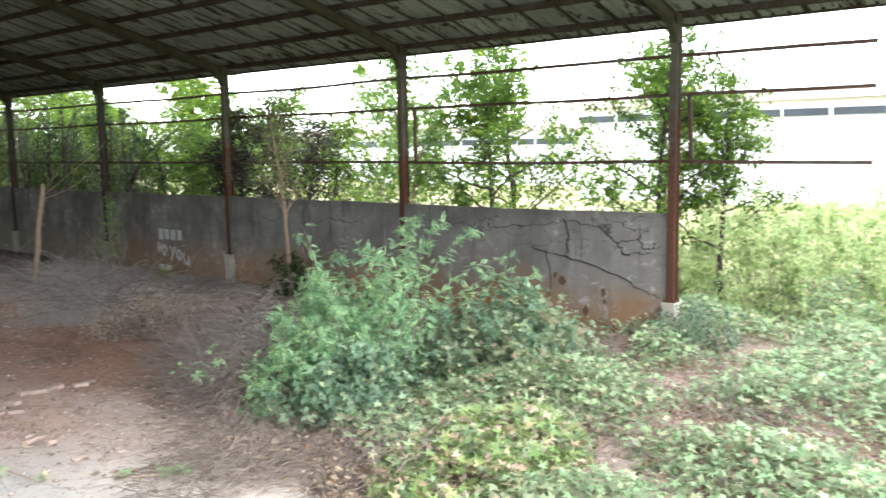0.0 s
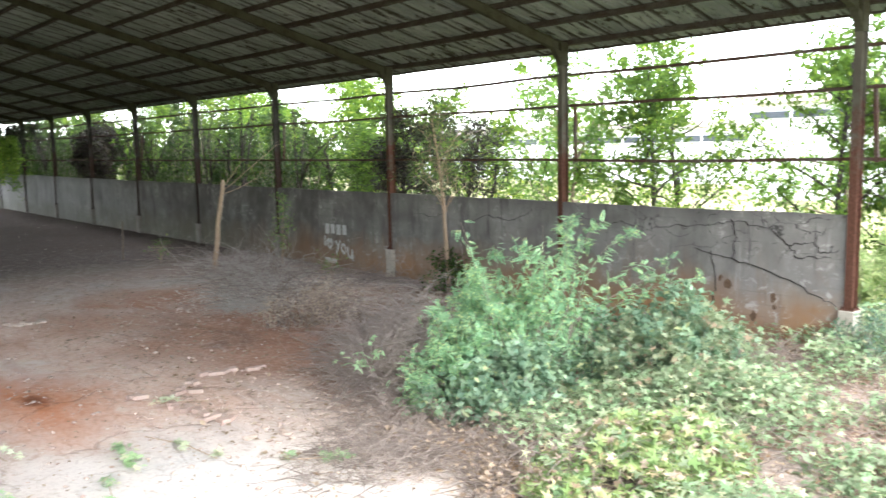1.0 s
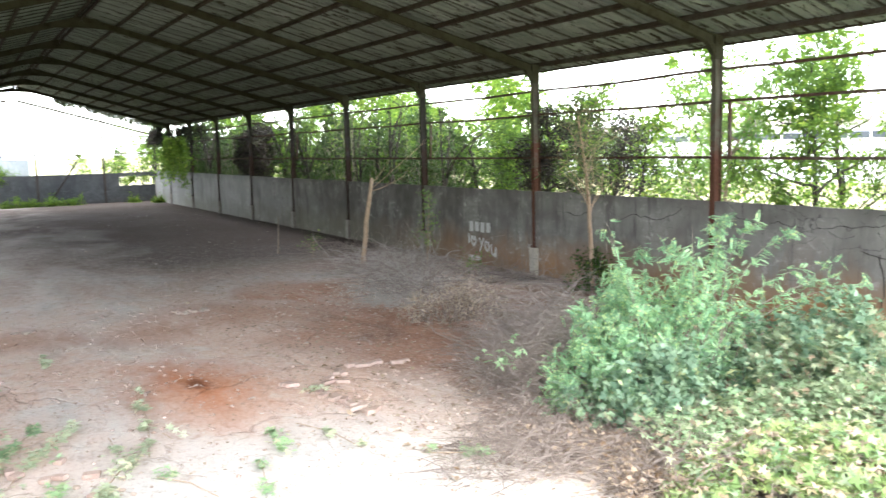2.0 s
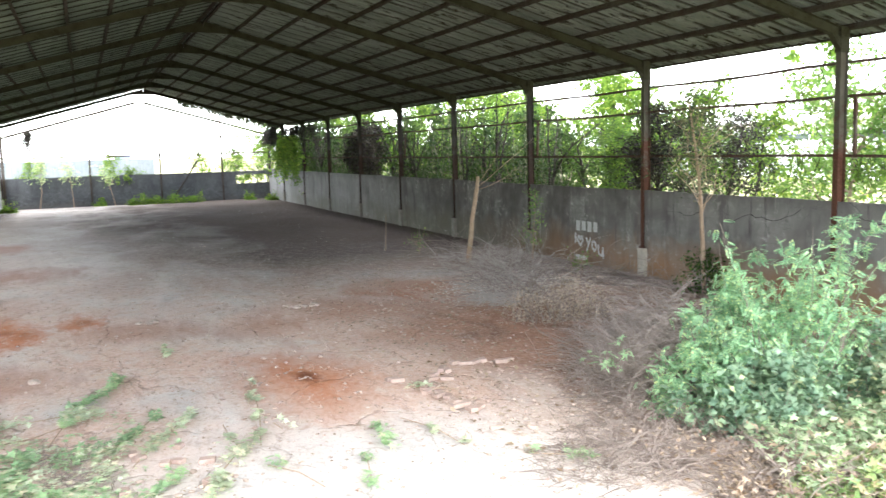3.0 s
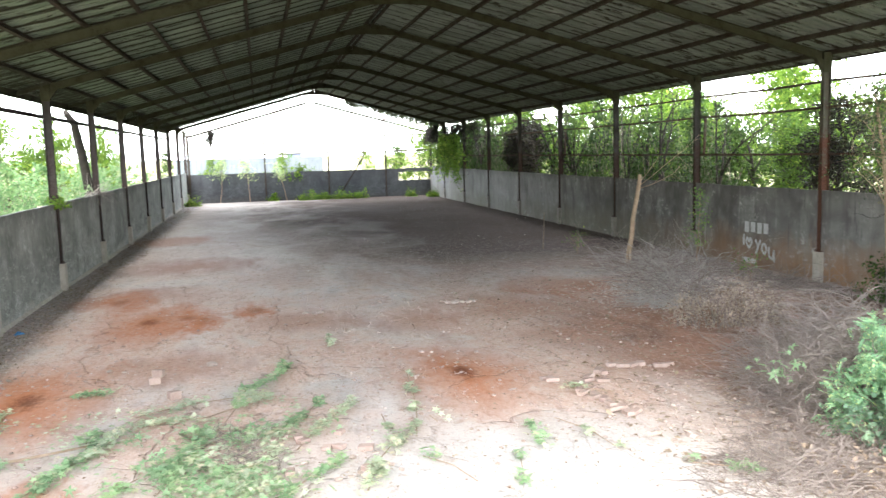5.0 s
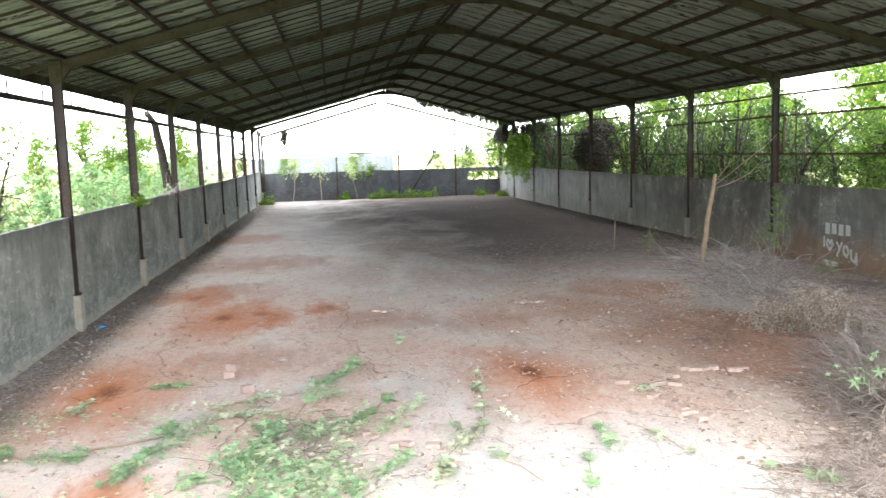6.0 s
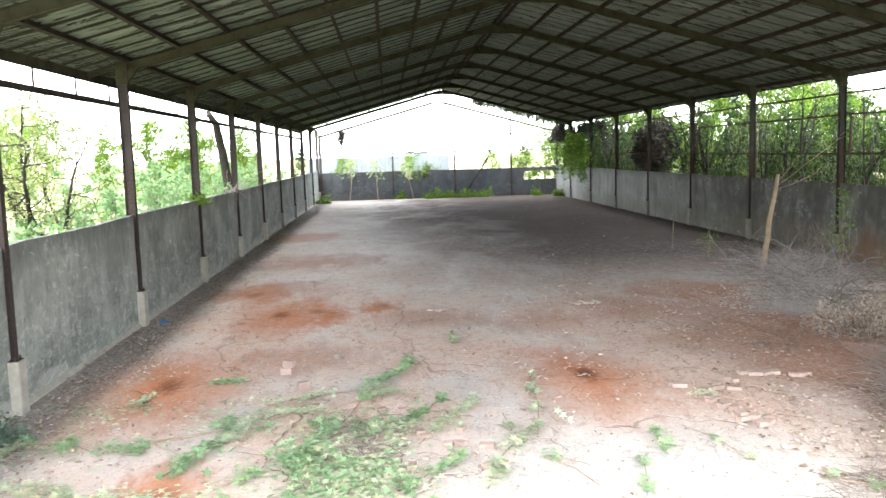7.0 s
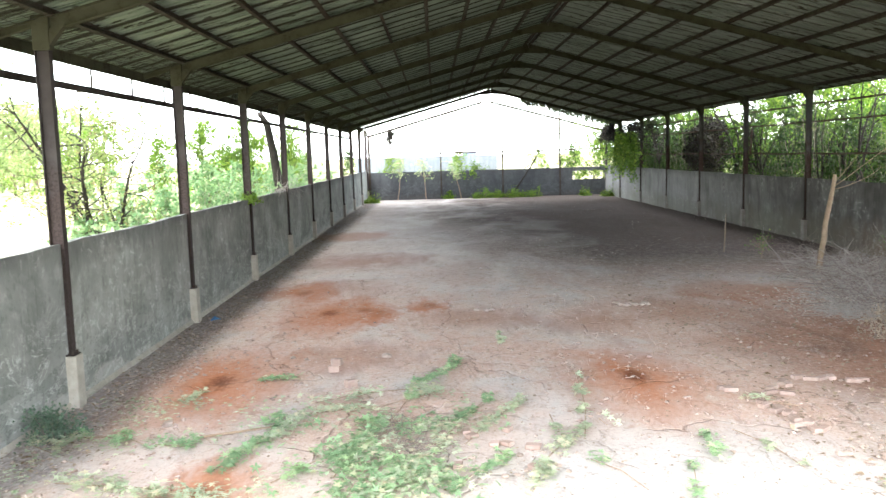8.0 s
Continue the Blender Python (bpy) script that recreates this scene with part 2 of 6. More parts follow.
        col = g.mix(g.ramp(dv, rad, rad * 0.3, 0.0, 0.6), col, g.mix(g.ramp(fine, 0.35, 0.65), (0.27, 0.135, 0.085), (0.42, 0.235, 0.16)))
    # rusty-red earth thrown up round the burrows
    half = g.place(1.0, 0.5, 1.0)
    for sx, sy, r in ((-3.45, 12.6, 1.3), (-2.45, 18.1, 1.2), (2.88, 12.3, 1.15), (-2.5, 8.35, 0.6), (-1.35, 17.95, 0.5), (-0.25, 18.9, 0.5), (-3.5, 21.2, 0.9), (-1.7, 18.4, 0.9)):
        dv = g.n("VectorMath", 1, sets={"operation": "DISTANCE"}, i0=half, i1=(sx, sy * 0.5, 0))
        dv = g.math("ADD", dv, g.math("MULTIPLY", g.math("SUBTRACT", mid, 0.5), 1.6))
        dv = g.math("ADD", dv, g.math("MULTIPLY", g.math("SUBTRACT", mott, 0.5), 0.9))
        col = g.mix(g.ramp(dv, r * 1.15, 0.1, 0.0, 0.97 if r > 1.0 else 0.85), col, g.mix(fine, (0.33, 0.12, 0.055), (0.52, 0.225, 0.118)))
        core = g.n("VectorMath", 1, sets={"operation": "DISTANCE"}, i0=half, i1=(sx + 0.05, sy * 0.5, 0))
        core = g.math("ADD", core, g.math("MULTIPLY", g.math("SUBTRACT", fine, 0.5), 0.45))
        col = g.mix(g.ramp(core, 0.27, 0.06, 0.0, 0.8 if r > 0.9 and sy < 18.2 else 0.35), col, (0.12, 0.048, 0.028))
    # pale chips and dark crumbs trodden into the dust
    chip = g.n("TexVoronoi", Vector=g.place(1.0, 0.8, 1.0), Scale=9.5).node
    chip.inputs["Randomness"].default_value = 1.0
    tone = g.n("SeparateColor", Color=chip.outputs["Color"]).node
    dot = g.ramp(chip.outputs["Distance"], 0.17, 0.08)
    col = g.mix(g.math("MULTIPLY", dot, g.ramp(tone.outputs[0], 0.95, 0.97, 0.0, 0.5)), col, (0.55, 0.49, 0.43))
    col = g.mix(g.math("MULTIPLY", dot, g.ramp(tone.outputs[1], 0.90, 0.93, 0.0, 0.5)), col, (0.14, 0.10, 0.08))
    # cracks in the slab
    wob = g.n("VectorMath", sets={"operation": "ADD"}, i0=p, i1=g.n("VectorMath", sets={"operation": "SCALE"}, i0=g.n("TexNoise", 1, Vector=p, Scale=1.1, Detail=4), Scale=0.9))
    cr = g.n("TexVoronoi", sets={"feature": "DISTANCE_TO_EDGE"}, Vector=wob, Scale=0.36)
    crack = g.math("MULTIPLY", g.ramp(cr, 0.008, 0.002), g.ramp(big, 0.42, 0.52))
    col = g.mix(g.math("MULTIPLY", crack, 0.38), col, (0.09, 0.065, 0.05))
    hair = g.n("TexVoronoi", sets={"feature": "DISTANCE_TO_EDGE"}, Vector=wob, Scale=1.05)
    hair = g.math("MULTIPLY", g.ramp(hair, 0.012, 0.003), g.ramp(mid, 0.47, 0.56))
    col = g.mix(g.math("MULTIPLY", hair, 0.4), col, (0.11, 0.075, 0.06))
    h = g.math("ADD", g.math("MULTIPLY", fine, 0.6), g.math("MULTIPLY", grit, 0.35))
    h = g.math("SUBTRACT", h, g.math("MULTIPLY", crack, 1.5))
    return g.done(col, 1.0, g.bump(h, 0.7, 0.02), spec=0.02)


def outside_ground():
    g = Graph("dry_grassy_earth")
    p = g.place()
    a, b = g.noise(p, 0.25, 5), g.noise(p, 6, 6, 0.7)
    col = g.mix(g.ramp(a, 0.4, 0.6), (0.24, 0.26, 0.11), (0.42, 0.38, 0.23))
    col = g.mix(g.ramp(b, 0.4, 0.75, 0, 0.7), col, (0.30, 0.24, 0.15))
    return g.done(col, 0.95, g.bump(b, 0.6, 0.05), spec=0.15)


def plaster(name, c_dark, c_light, foot, foot_top, cracked=False, far_fade=True):
    """Weathered cement render with runs of water down it."""
    g = Graph(name)
    p = g.place()
    run = g.noise(g.place(0.9, 0.9, 0.16), 1.6, 6, 0.6, 0.4)
    blot = g.noise(p, 0.7, 6, 0.6, 0.5)
    patch = g.noise(g.place(1, 1, 0.7), 2.6, 6, 0.65, 0.15)
    fine = g.noise(p, 22, 6, 0.7)
    sep = g.n("SeparateXYZ", Vector=p).node
    Y, Z = sep.outputs[1], sep.outputs[2]
    col = g.mix(g.ramp(blot, 0.35, 0.65), c_dark, c_light)
    col = g.mix(g.ramp(run, 0.50, 0.66, 0.0, 0.55 if cracked else 0.28), col, tuple(c * 0.45 for c in c_dark))
    col = g.mix(g.ramp(patch, 0.55, 0.72, 0.0, 0.45), col, tuple(min(c * 1.35, 0.7) for c in c_light))
    if cracked:
        col = g.mix(g.math("MULTIPLY", g.ramp(Y, 15.0, 8.0), g.ramp(blot, 0.42, 0.58, 0.15, 0.9)), col, g.mix(patch, (0.115, 0.104, 0.098), (0.27, 0.25, 0.235)))
        rust = g.noise(g.place(1.0, 1.0, 0.35), 1.3, 6, 0.65, 0.5)
        col = g.mix(g.math("MULTIPLY", g.ramp(Y, 16.0, 9.0), g.math("MULTIPLY", g.ramp(rust, 0.52, 0.62, 0.0, 0.6), g.ramp(Z, 1.7, 0.8))), col, (0.16, 0.105, 0.07))
        # shade on the middle bays, put into the plaster colour
        bay_shade = g.math("MULTIPLY", g.ramp(Y, 17.0, 22.0), g.ramp(Y, 36.0, 31.0))
        col = g.mix(g.math("MULTIPLY", bay_shade, g.ramp(patch, 0.38, 0.6, 0.75, 0.35)), col, (0.066, 0.061, 0.053))
        # paler in the end bays
        col = g.mix(g.math("MULTIPLY", g.ramp(Y, 36.0, 44.0, 0.0, 0.75), g.ramp(run, 0.65, 0.5, 0.6, 1.0)), col, g.mix(blot, (0.21, 0.206, 0.194), (0.30, 0.293, 0.278)))
    # earth splashed up the foot
    edge = g.math("ADD", Z, g.math("MULTIPLY", g.math("SUBTRACT", blot, 0.5), 1.4))
    splash = g.ramp(g.noise(p, 0.16, 3, 0.5), 0.42, 0.56, 0.5, 0.9)
    if cracked:
        foot = g.mix(g.ramp(Y, 22.0, 28.0), foot, (0.135, 0.125, 0.085))
        splash = g.math("MULTIPLY", splash, g.ramp(Y, 22.0, 28.0, 1.0, 0.6))
    col = g.mix(g.math("MULTIPLY", g.ramp(edge, foot_top, foot_top * 0.35), splash), col, foot)
    # black algae under the coping
    col = g.mix(g.math("MULTIPLY", g.ramp(g.math("SUBTRACT", Z, g.math("MULTIPLY", run, 1.2)), 1.35, 1.72), 0.5), col, (0.06, 0.06, 0.055))
    # narrow drips drawn down from the coping, pale lime and black
    drip = g.noise(g.place(3.2, 3.2, 0.22), 2.2, 5, 0.6, 0.2)
    col = g.mix(g.math("MULTIPLY", g.ramp(drip, 0.60, 0.68), g.ramp(Z, 0.5, 1.9, 0.1, 0.65 if cracked else 0.3)), col, tuple(c * 0.38 for c in c_dark))
    col = g.mix(g.math("MULTIPLY", g.ramp(drip, 0.38, 0.31), g.ramp(blot, 0.4, 0.6, 0.0, 0.5)), col, tuple(min(c * 1.5, 0.6) for c in c_light))
    # scraped pale patches
    scr = g.noise(g.place(1.0, 1.3, 1.6), 3.4, 8, 0.75, 0.6)
    col = g.mix(g.math("MULTIPLY", g.ramp(scr, 0.55, 0.62), g.ramp(blot, 0.48, 0.60, 0.0, 0.75)), col, tuple(min(c * 1.6, 0.6) for c in c_light))
    if not cracked:
        # trowel ridges and worn cracks low on the face
        ridge = g.n("TexNoise", 0, Vector=g.place(0.8, 0.8, 2.4), Scale=1.6, Detail=6, Roughness=0.7)
        line = g.math("MULTIPLY", g.ramp(g.math("ABSOLUTE", g.math("SUBTRACT", ridge, 0.5)), 0.014, 0.003), g.ramp(Z, 1.5, 0.5))
        col = g.mix(g.math("MULTIPLY", line, 0.5), col, tuple(c * 0.5 for c in c_dark))
        col = g.mix(g.math("MULTIPLY", g.ramp(ridge, 0.50, 0.53, 0.0, 0.3), g.ramp(Z, 1.4, 0.4)), col, tuple(c * 1.15 for c in c_light))
        # hand-wide mottling, and lime bloom along healed hairlines
        mot = g.noise(g.place(1.0, 1.0, 0.7), 7.5, 7, 0.72, 0.4)
        col = g.mix(g.ramp(mot, 0.46, 0.36, 0.0, 0.4), col, tuple(c * 0.62 for c in c_dark))
        col = g.mix(g.ramp(mot, 0.56, 0.68, 0.0, 0.4), col, tuple(c * 1.2 for c in c_light))
        vein = g.noise(g.place(0.7, 0.7, 1.5), 1.1, 8, 0.66, 0.8)
        bloom = g.math("MULTIPLY", g.ramp(g.math("ABSOLUTE", g.math("SUBTRACT", vein, 0.5)), 0.016, 0.003), g.ramp(mot, 0.42, 0.55))
        col = g.mix(g.math("MULTIPLY", bloom, g.ramp(Z, 1.7, 0.9, 0.0, 0.6)), col, tuple(min(c * 1.7, 0.6) for c in c_light))
    # fine crazing
    col = g.mix(g.ramp(fine, 0.6, 0.8, 0, 0.3), col, tuple(c * 0.6 for c in c_dark))
    h = g.math("ADD", g.math("MULTIPLY", fine, 0.5), patch)
    if cracked:
        # block courses ghosting through the plaster
        side = g.n("CombineXYZ", X=Y, Y=Z, Z=0.0)
        course = g.n("TexBrick", 1, Vector=side, Scale=1.0, Mortar_Size=0.012, Mortar_Smooth=0.4, Brick_Width=0.42, Row_Height=0.21)
        ghost = g.math("MULTIPLY", course, g.math("MULTIPLY", g.ramp(blot, 0.48, 0.62), g.ramp(patch, 0.42, 0.56)))
        col = g.mix(g.math("MULTIPLY", ghost, 0.22), col, tuple(c * 0.45 for c in c_dark))
        h = g.math("SUBTRACT", h, g.math("MULTIPLY", ghost, 0.35))
        wob = g.n("VectorMath", sets={"operation": "ADD"}, i0=p, i1=g.n("VectorMath", sets={"operation": "SCALE"}, i0=g.n("TexNoise", 1, Vector=p, Scale=2.2, Detail=5), Scale=0.45))
        cr = g.n("TexVoronoi", sets={"feature": "DISTANCE_TO_EDGE"}, Vector=g.n("Mapping", Vector=wob, Scale=(1, 1.0, 1.7)), Scale=1.5)
        near = g.math("MULTIPLY", g.ramp(Y, 17.0, 9.0), g.ramp(patch, 0.44, 0.52))
        crack = g.math("MULTIPLY", g.ramp(cr, 0.016, 0.004), g.math("MULTIPLY", near, g.ramp(Z, 1.2, 1.7)))
        col = g.mix(g.math("MULTIPLY", crack, 0.8), col, (0.03, 0.028, 0.026))
        h = g.math("SUBTRACT", h, g.math("MULTIPLY", crack, 2.0))
    return g.done(col, 0.95, g.bump(h, 0.5, 0.012), spec=0.12)


def steel(name, paint, rust, amount, by_height=False):
    g = Graph(name)
    p = g.place()
    a, b = g.noise(p, 2.2, 6, 0.65), g.noise(p, 26, 5, 0.7)
    f = g.math("ADD", g.math("MULTIPLY", a, 0.65), g.math("MULTIPLY", b, 0.35))
    if by_height:
        z = g.n("SeparateXYZ", Vector=p).node.outputs[2]
        f = g.math("ADD", f, g.ramp(z, 2.3, 4.3, 0.16, -0.12))
    k = g.ramp(f, amount - 0.06, amount + 0.06, 1.0, 0.0)
    k = g.math("SUBTRACT", 1.0, k)
    red = g.mix(g.ramp(b, 0.35, 0.65), rust, tuple(c * 0.5 for c in rust))
    col = g.mix(k, g.mix(g.ramp(a, 0.3, 0.7), paint, tuple(c * 0.6 for c in paint)), red)
    return g.done(col, 0.9, g.bump(b, 0.35, 0.004), spec=0.08)


def roof_sheet(name, c1, c2, rust, lo, lap_w=0.06, lap_lo=0.36):
    """Aged zinc sheet from below: dull, algae-green, streaked down the slope."""
    g = Graph(name)
    p = g.place()
    streak = g.noise(g.place(0.7, 5.5, 0.7), 1.0, 6, 0.65, 0.2)
    blot = g.noise(g.place(0.8, 1.5, 1), 1.1, 6, 0.6, 0.4)
    fine = g.noise(p, 18, 5, 0.7)
    ob = g.n("ObjectInfo", 5)
    col = g.mix(g.ramp(blot, 0.35, 0.65), c1, c2)
    col = g.mix(g.ramp(ob, 0, 1, 0.0, 0.35), col, tuple(c * 0.62 for c in c1))
    k = g.math("MULTIPLY", g.ramp(streak, lo, lo + 0.05), g.ramp(blot, 0.42, 0.56))
    # dirt along the side laps of each sheet, with the ribs' shadow painted in
    lap = g.n("SeparateXYZ", Vector=g.n("TexCoord", 3)).node.outputs[1]
    dirt_shade = g.noise(g.place(1.1, 0.8, 1), 1.3, 5, 0.6)
    lapk = g.math("MULTIPLY", g.ramp(g.math("ABSOLUTE", g.math("SUBTRACT", lap, 0.68)), lap_w + 0.012, lap_w - 0.012), g.ramp(dirt_shade, lap_lo, lap_lo + 0.06))
    k = g.math("MAXIMUM", k, lapk)
    spot = g.noise(g.place(1.6, 4.5, 1.6), 1.0, 4, 0.55, 0.8)
    # leaks gather towards the eaves
    away = g.math("ABSOLUTE", g.math("SUBTRACT", g.n("SeparateXYZ", Vector=p).node.outputs[0], 4.08))
    spot = g.math("ADD", spot, g.ramp(away, 6.0, 9.5, 0.0, 0.06))
    k = g.math("MAXIMUM", k, g.math("MULTIPLY", g.ramp(spot, 0.60, 0.655), g.ramp(dirt_shade, 0.38, 0.48)))
    col = g.mix(g.math("MULTIPLY", k, 0.92), col, rust)
    col = g.mix(g.ramp(fine, 0.58, 0.8, 0, 0.4), col, tuple(c * 0.5 for c in c1))
    return g.done(col, 0.9, g.bump(fine, 0.2, 0.003), metal=0.0, spec=0.06)


def leaf_mat(name, a, b, dry, share, back=0.35, glow=0.22, lit=(0.28, 0.43, 0.14)):
    g = Graph(name)
    r = g.n("NewGeometry", 8)
    p = g.place()
    w, w2 = g.noise(p, 1.5, 3), g.noise(p, 4.5, 3)
    col = g.mix(g.math("POWER", r, 1.5), a, b)
    # some leaves darker, others yellower, clump by clump
    col = g.mix(g.ramp(w, 0.38, 0.62, 0, 0.6), col, tuple(c * 0.55 for c in a))
    col = g.mix(g.ramp(w2, 0.50, 0.68, 0, 0.6), col, (b[0] * 1.12, b[1] * 1.1, b[2] * 0.95))
    r2 = g.math("FRACT", g.math("MULTIPLY", r, 37.13))
    col = g.mix(g.ramp(r2, 1.0 - share, 1.0 - share + 0.02), col, dry)
    g.done(col, 0.65, spec=0.15)
    tr = g.t.nodes.new("ShaderNodeBsdfTranslucent")
    g.put(tr.inputs["Color"], g.mix(glow, col, lit))
    mx = g.t.nodes.new("ShaderNodeMixShader")
    mx.inputs[0].default_value = back
    g.t.links.new(g.bsdf.outputs[0], mx.inputs[1])
    g.t.links.new(tr.outputs[0], mx.inputs[2])
    g.t.links.new(mx.outputs[0], g.out.inputs["Surface"])
    return g.mat


def plain(name, a, b, scale=8.0, rough=0.85, bump=0.3, per_object=0.0):
    g = Graph(name)
    p = g.place()
    n1, n2 = g.noise(p, scale, 6, 0.65), g.noise(p, scale * 6, 4, 0.7)
    col = g.mix(g.ramp(n1, 0.3, 0.7), a, b)
    if per_object:
        col = g.mix(g.ramp(g.n("ObjectInfo", 5), 0, 1, 0, per_object), col, tuple(c * 0.5 for c in a))
    col = g.mix(g.ramp(n2, 0.55, 0.8, 0, 0.5), col, tuple(c * 0.55 for c in a))
    return g.done(col, rough, g.bump(n2, bump, 0.006), spec=0.15)


M_FLOOR = concrete_floor()
M_GROUND = outside_ground()
M_WALL_R = plaster("cracked_cement_render", (0.112, 0.107, 0.099), (0.222, 0.214, 0.198), (0.27, 0.15, 0.075), 1.15, True)
M_WALL_L = plaster("grey_cement_render", (0.16, 0.165, 0.148), (0.29, 0.293, 0.266), (0.36, 0.34, 0.30), 0.16)
# far wall's grey is darkened to carry the shade under the roof's end
M_WALL_F = plaster("shade_darkened_render", (0.048, 0.052, 0.057), (0.075, 0.08, 0.084), (0.075, 0.07, 0.068), 0.45)
M_PED = plain("cast_concrete", (0.29, 0.262, 0.215), (0.42, 0.385, 0.325), 5)
M_STUB = plain("stained_cast_concrete", (0.15, 0.135, 0.115), (0.235, 0.215, 0.185), 5)
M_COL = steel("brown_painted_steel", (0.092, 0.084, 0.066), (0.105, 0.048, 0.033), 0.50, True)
# darker version of the column steel, for east columns past the third
M_COL_D = steel("darker_column_steel", (0.045, 0.041, 0.036), (0.05, 0.032, 0.026), 0.50, True)
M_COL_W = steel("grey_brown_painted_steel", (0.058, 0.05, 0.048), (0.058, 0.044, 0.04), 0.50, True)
M_BEAM = steel("olive_grey_painted_steel", (0.056, 0.055, 0.037), (0.036, 0.030, 0.02), 0.58)
M_PURLIN = steel("dark_steel", (0.064, 0.058, 0.05), (0.056, 0.044, 0.035), 0.5)
M_NET = plain("galvanised_wire", (0.035, 0.035, 0.03), (0.06, 0.06, 0.05), 9, 0.7, 0.1)
M_RAIL = steel("rusted_angle_steel", (0.085, 0.07, 0.058), (0.085, 0.048, 0.036), 0.48)
M_SHEET_R = roof_sheet("zinc_sheet_rust_spotted", (0.158, 0.184, 0.168), (0.262, 0.294, 0.272), (0.024, 0.018, 0.012), 0.55)
M_SHEET_L = roof_sheet("zinc_sheet_green", (0.134, 0.168, 0.14), (0.225, 0.268, 0.224), (0.022, 0.02, 0.014), 0.58, 0.10, 0.27)
M_LEAF_TREE = leaf_mat("tree_leaf", (0.010, 0.029, 0.007), (0.072, 0.135, 0.027), (0.12, 0.16, 0.03), 0.05, 0.26, 0.2, (0.30, 0.46, 0.07))
# shade behind the wall is put into this leaf's near-black green
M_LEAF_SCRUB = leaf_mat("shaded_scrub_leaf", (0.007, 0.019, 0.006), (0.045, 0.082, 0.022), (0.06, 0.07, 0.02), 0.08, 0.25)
# brighter leaf colour stands in for light on the upper crowns
M_LEAF_LIGHT = leaf_mat("lit_tree_leaf", (0.032, 0.084, 0.012), (0.19, 0.305, 0.042), (0.36, 0.40, 0.07), 0.08, 0.5, 0.28, (0.34, 0.54, 0.07))
M_LEAF_COOL = leaf_mat("cool_green_leaf", (0.04, 0.105, 0.035), (0.23, 0.36, 0.12), (0.34, 0.40, 0.12), 0.06, 0.55, 0.28, (0.34, 0.54, 0.07))
M_LEAF_FEATHER = leaf_mat("thin_yellowing_leaf", (0.13, 0.17, 0.06), (0.33, 0.38, 0.14), (0.20, 0.14, 0.08), 0.2, 0.5)
M_LEAF_BUSH = leaf_mat("bush_leaf", (0.19, 0.38, 0.208), (0.42, 0.625, 0.372), (0.50, 0.60, 0.28), 0.14, 0.4)
M_LEAF_COOLBUSH = leaf_mat("blue_green_trefoil_leaf", (0.135, 0.235, 0.155), (0.36, 0.485, 0.335), (0.38, 0.42, 0.22), 0.05, 0.4)
M_LEAF_GREYBLUE = leaf_mat("grey_blue_leaf", (0.09, 0.15, 0.105), (0.19, 0.27, 0.20), (0.22, 0.26, 0.16), 0.05)
M_LEAF_MID = leaf_mat("mid_green_leaf", (0.012, 0.036, 0.008), (0.092, 0.165, 0.028), (0.24, 0.31, 0.05), 0.06, 0.45, 0.28, (0.34, 0.54, 0.07))
M_LEAF_VINE = leaf_mat("vine_leaf", (0.175, 0.24, 0.14), (0.385, 0.43, 0.285), (0.36, 0.27, 0.19), 0.10, 0.4)
# sun glare is put into this leaf's colour, paler than real weeds
M_LEAF_SUN = leaf_mat("sunlit_weed_leaf", (0.25, 0.35, 0.14), (0.54, 0.60, 0.32), (0.60, 0.58, 0.34), 0.12, 0.6)
M_LEAF_WEST = leaf_mat("pale_broad_leaf", (0.11, 0.225, 0.095), (0.31, 0.45, 0.225), (0.38, 0.42, 0.25), 0.08, 0.5)
M_LEAF_CREEP = leaf_mat("creeper_leaf", (0.265, 0.42, 0.225), (0.46, 0.61, 0.365), (0.56, 0.55, 0.36), 0.12, 0.42)
M_LEAF_FADED = leaf_mat("faded_creeper_leaf", (0.44, 0.52, 0.34), (0.66, 0.69, 0.52), (0.64, 0.57, 0.40), 0.2)
M_LEAF_MOUND = leaf_mat("yellowing_creeper_leaf", (0.18, 0.29, 0.10), (0.40, 0.47, 0.215), (0.44, 0.37, 0.22), 0.14)
M_LEAF_DRY = leaf_mat("dead_leaf", (0.24, 0.175, 0.125), (0.40, 0.31, 0.235), (0.16, 0.10, 0.06), 0.2, 0.15)
M_LEAF_DKGREEN = leaf_mat("dull_dark_leaf", (0.04, 0.055, 0.03), (0.11, 0.13, 0.065), (0.12, 0.10, 0.06), 0.2, 0.3)
M_LEAF_BEIGE = leaf_mat("bleached_dead_leaf", (0.34, 0.26, 0.205), (0.52, 0.425, 0.355), (0.22, 0.15, 0.10), 0.15, 0.15)
M_LEAF_DARK = leaf_mat("dark_dry_foliage", (0.014, 0.012, 0.012), (0.042, 0.034, 0.028), (0.04, 0.05, 0.02), 0.15, 0.08, 0.0)
M_BARK = plain("grey_brown_bark", (0.14, 0.105, 0.075), (0.24, 0.19, 0.145), 7, 0.9, 0.5)
# dark of trunks seen against the sky, put into the bark colour
M_DARKBARK = plain("silhouette_bark", (0.022, 0.019, 0.017), (0.045, 0.038, 0.032), 7, 0.9, 0.5)
M_PALE = plain("pale_bare_wood", (0.24, 0.17, 0.115), (0.34, 0.25, 0.175), 7, 0.85, 0.3)
M_BLEACHED = plain("bleached_branch", (0.24, 0.21, 0.185), (0.40, 0.36, 0.32), 3, 0.9, 0.2)
M_STRAW = plain("pale_dry_brush", (0.16, 0.13, 0.112), (0.34, 0.29, 0.255), 3, 0.9, 0.2)
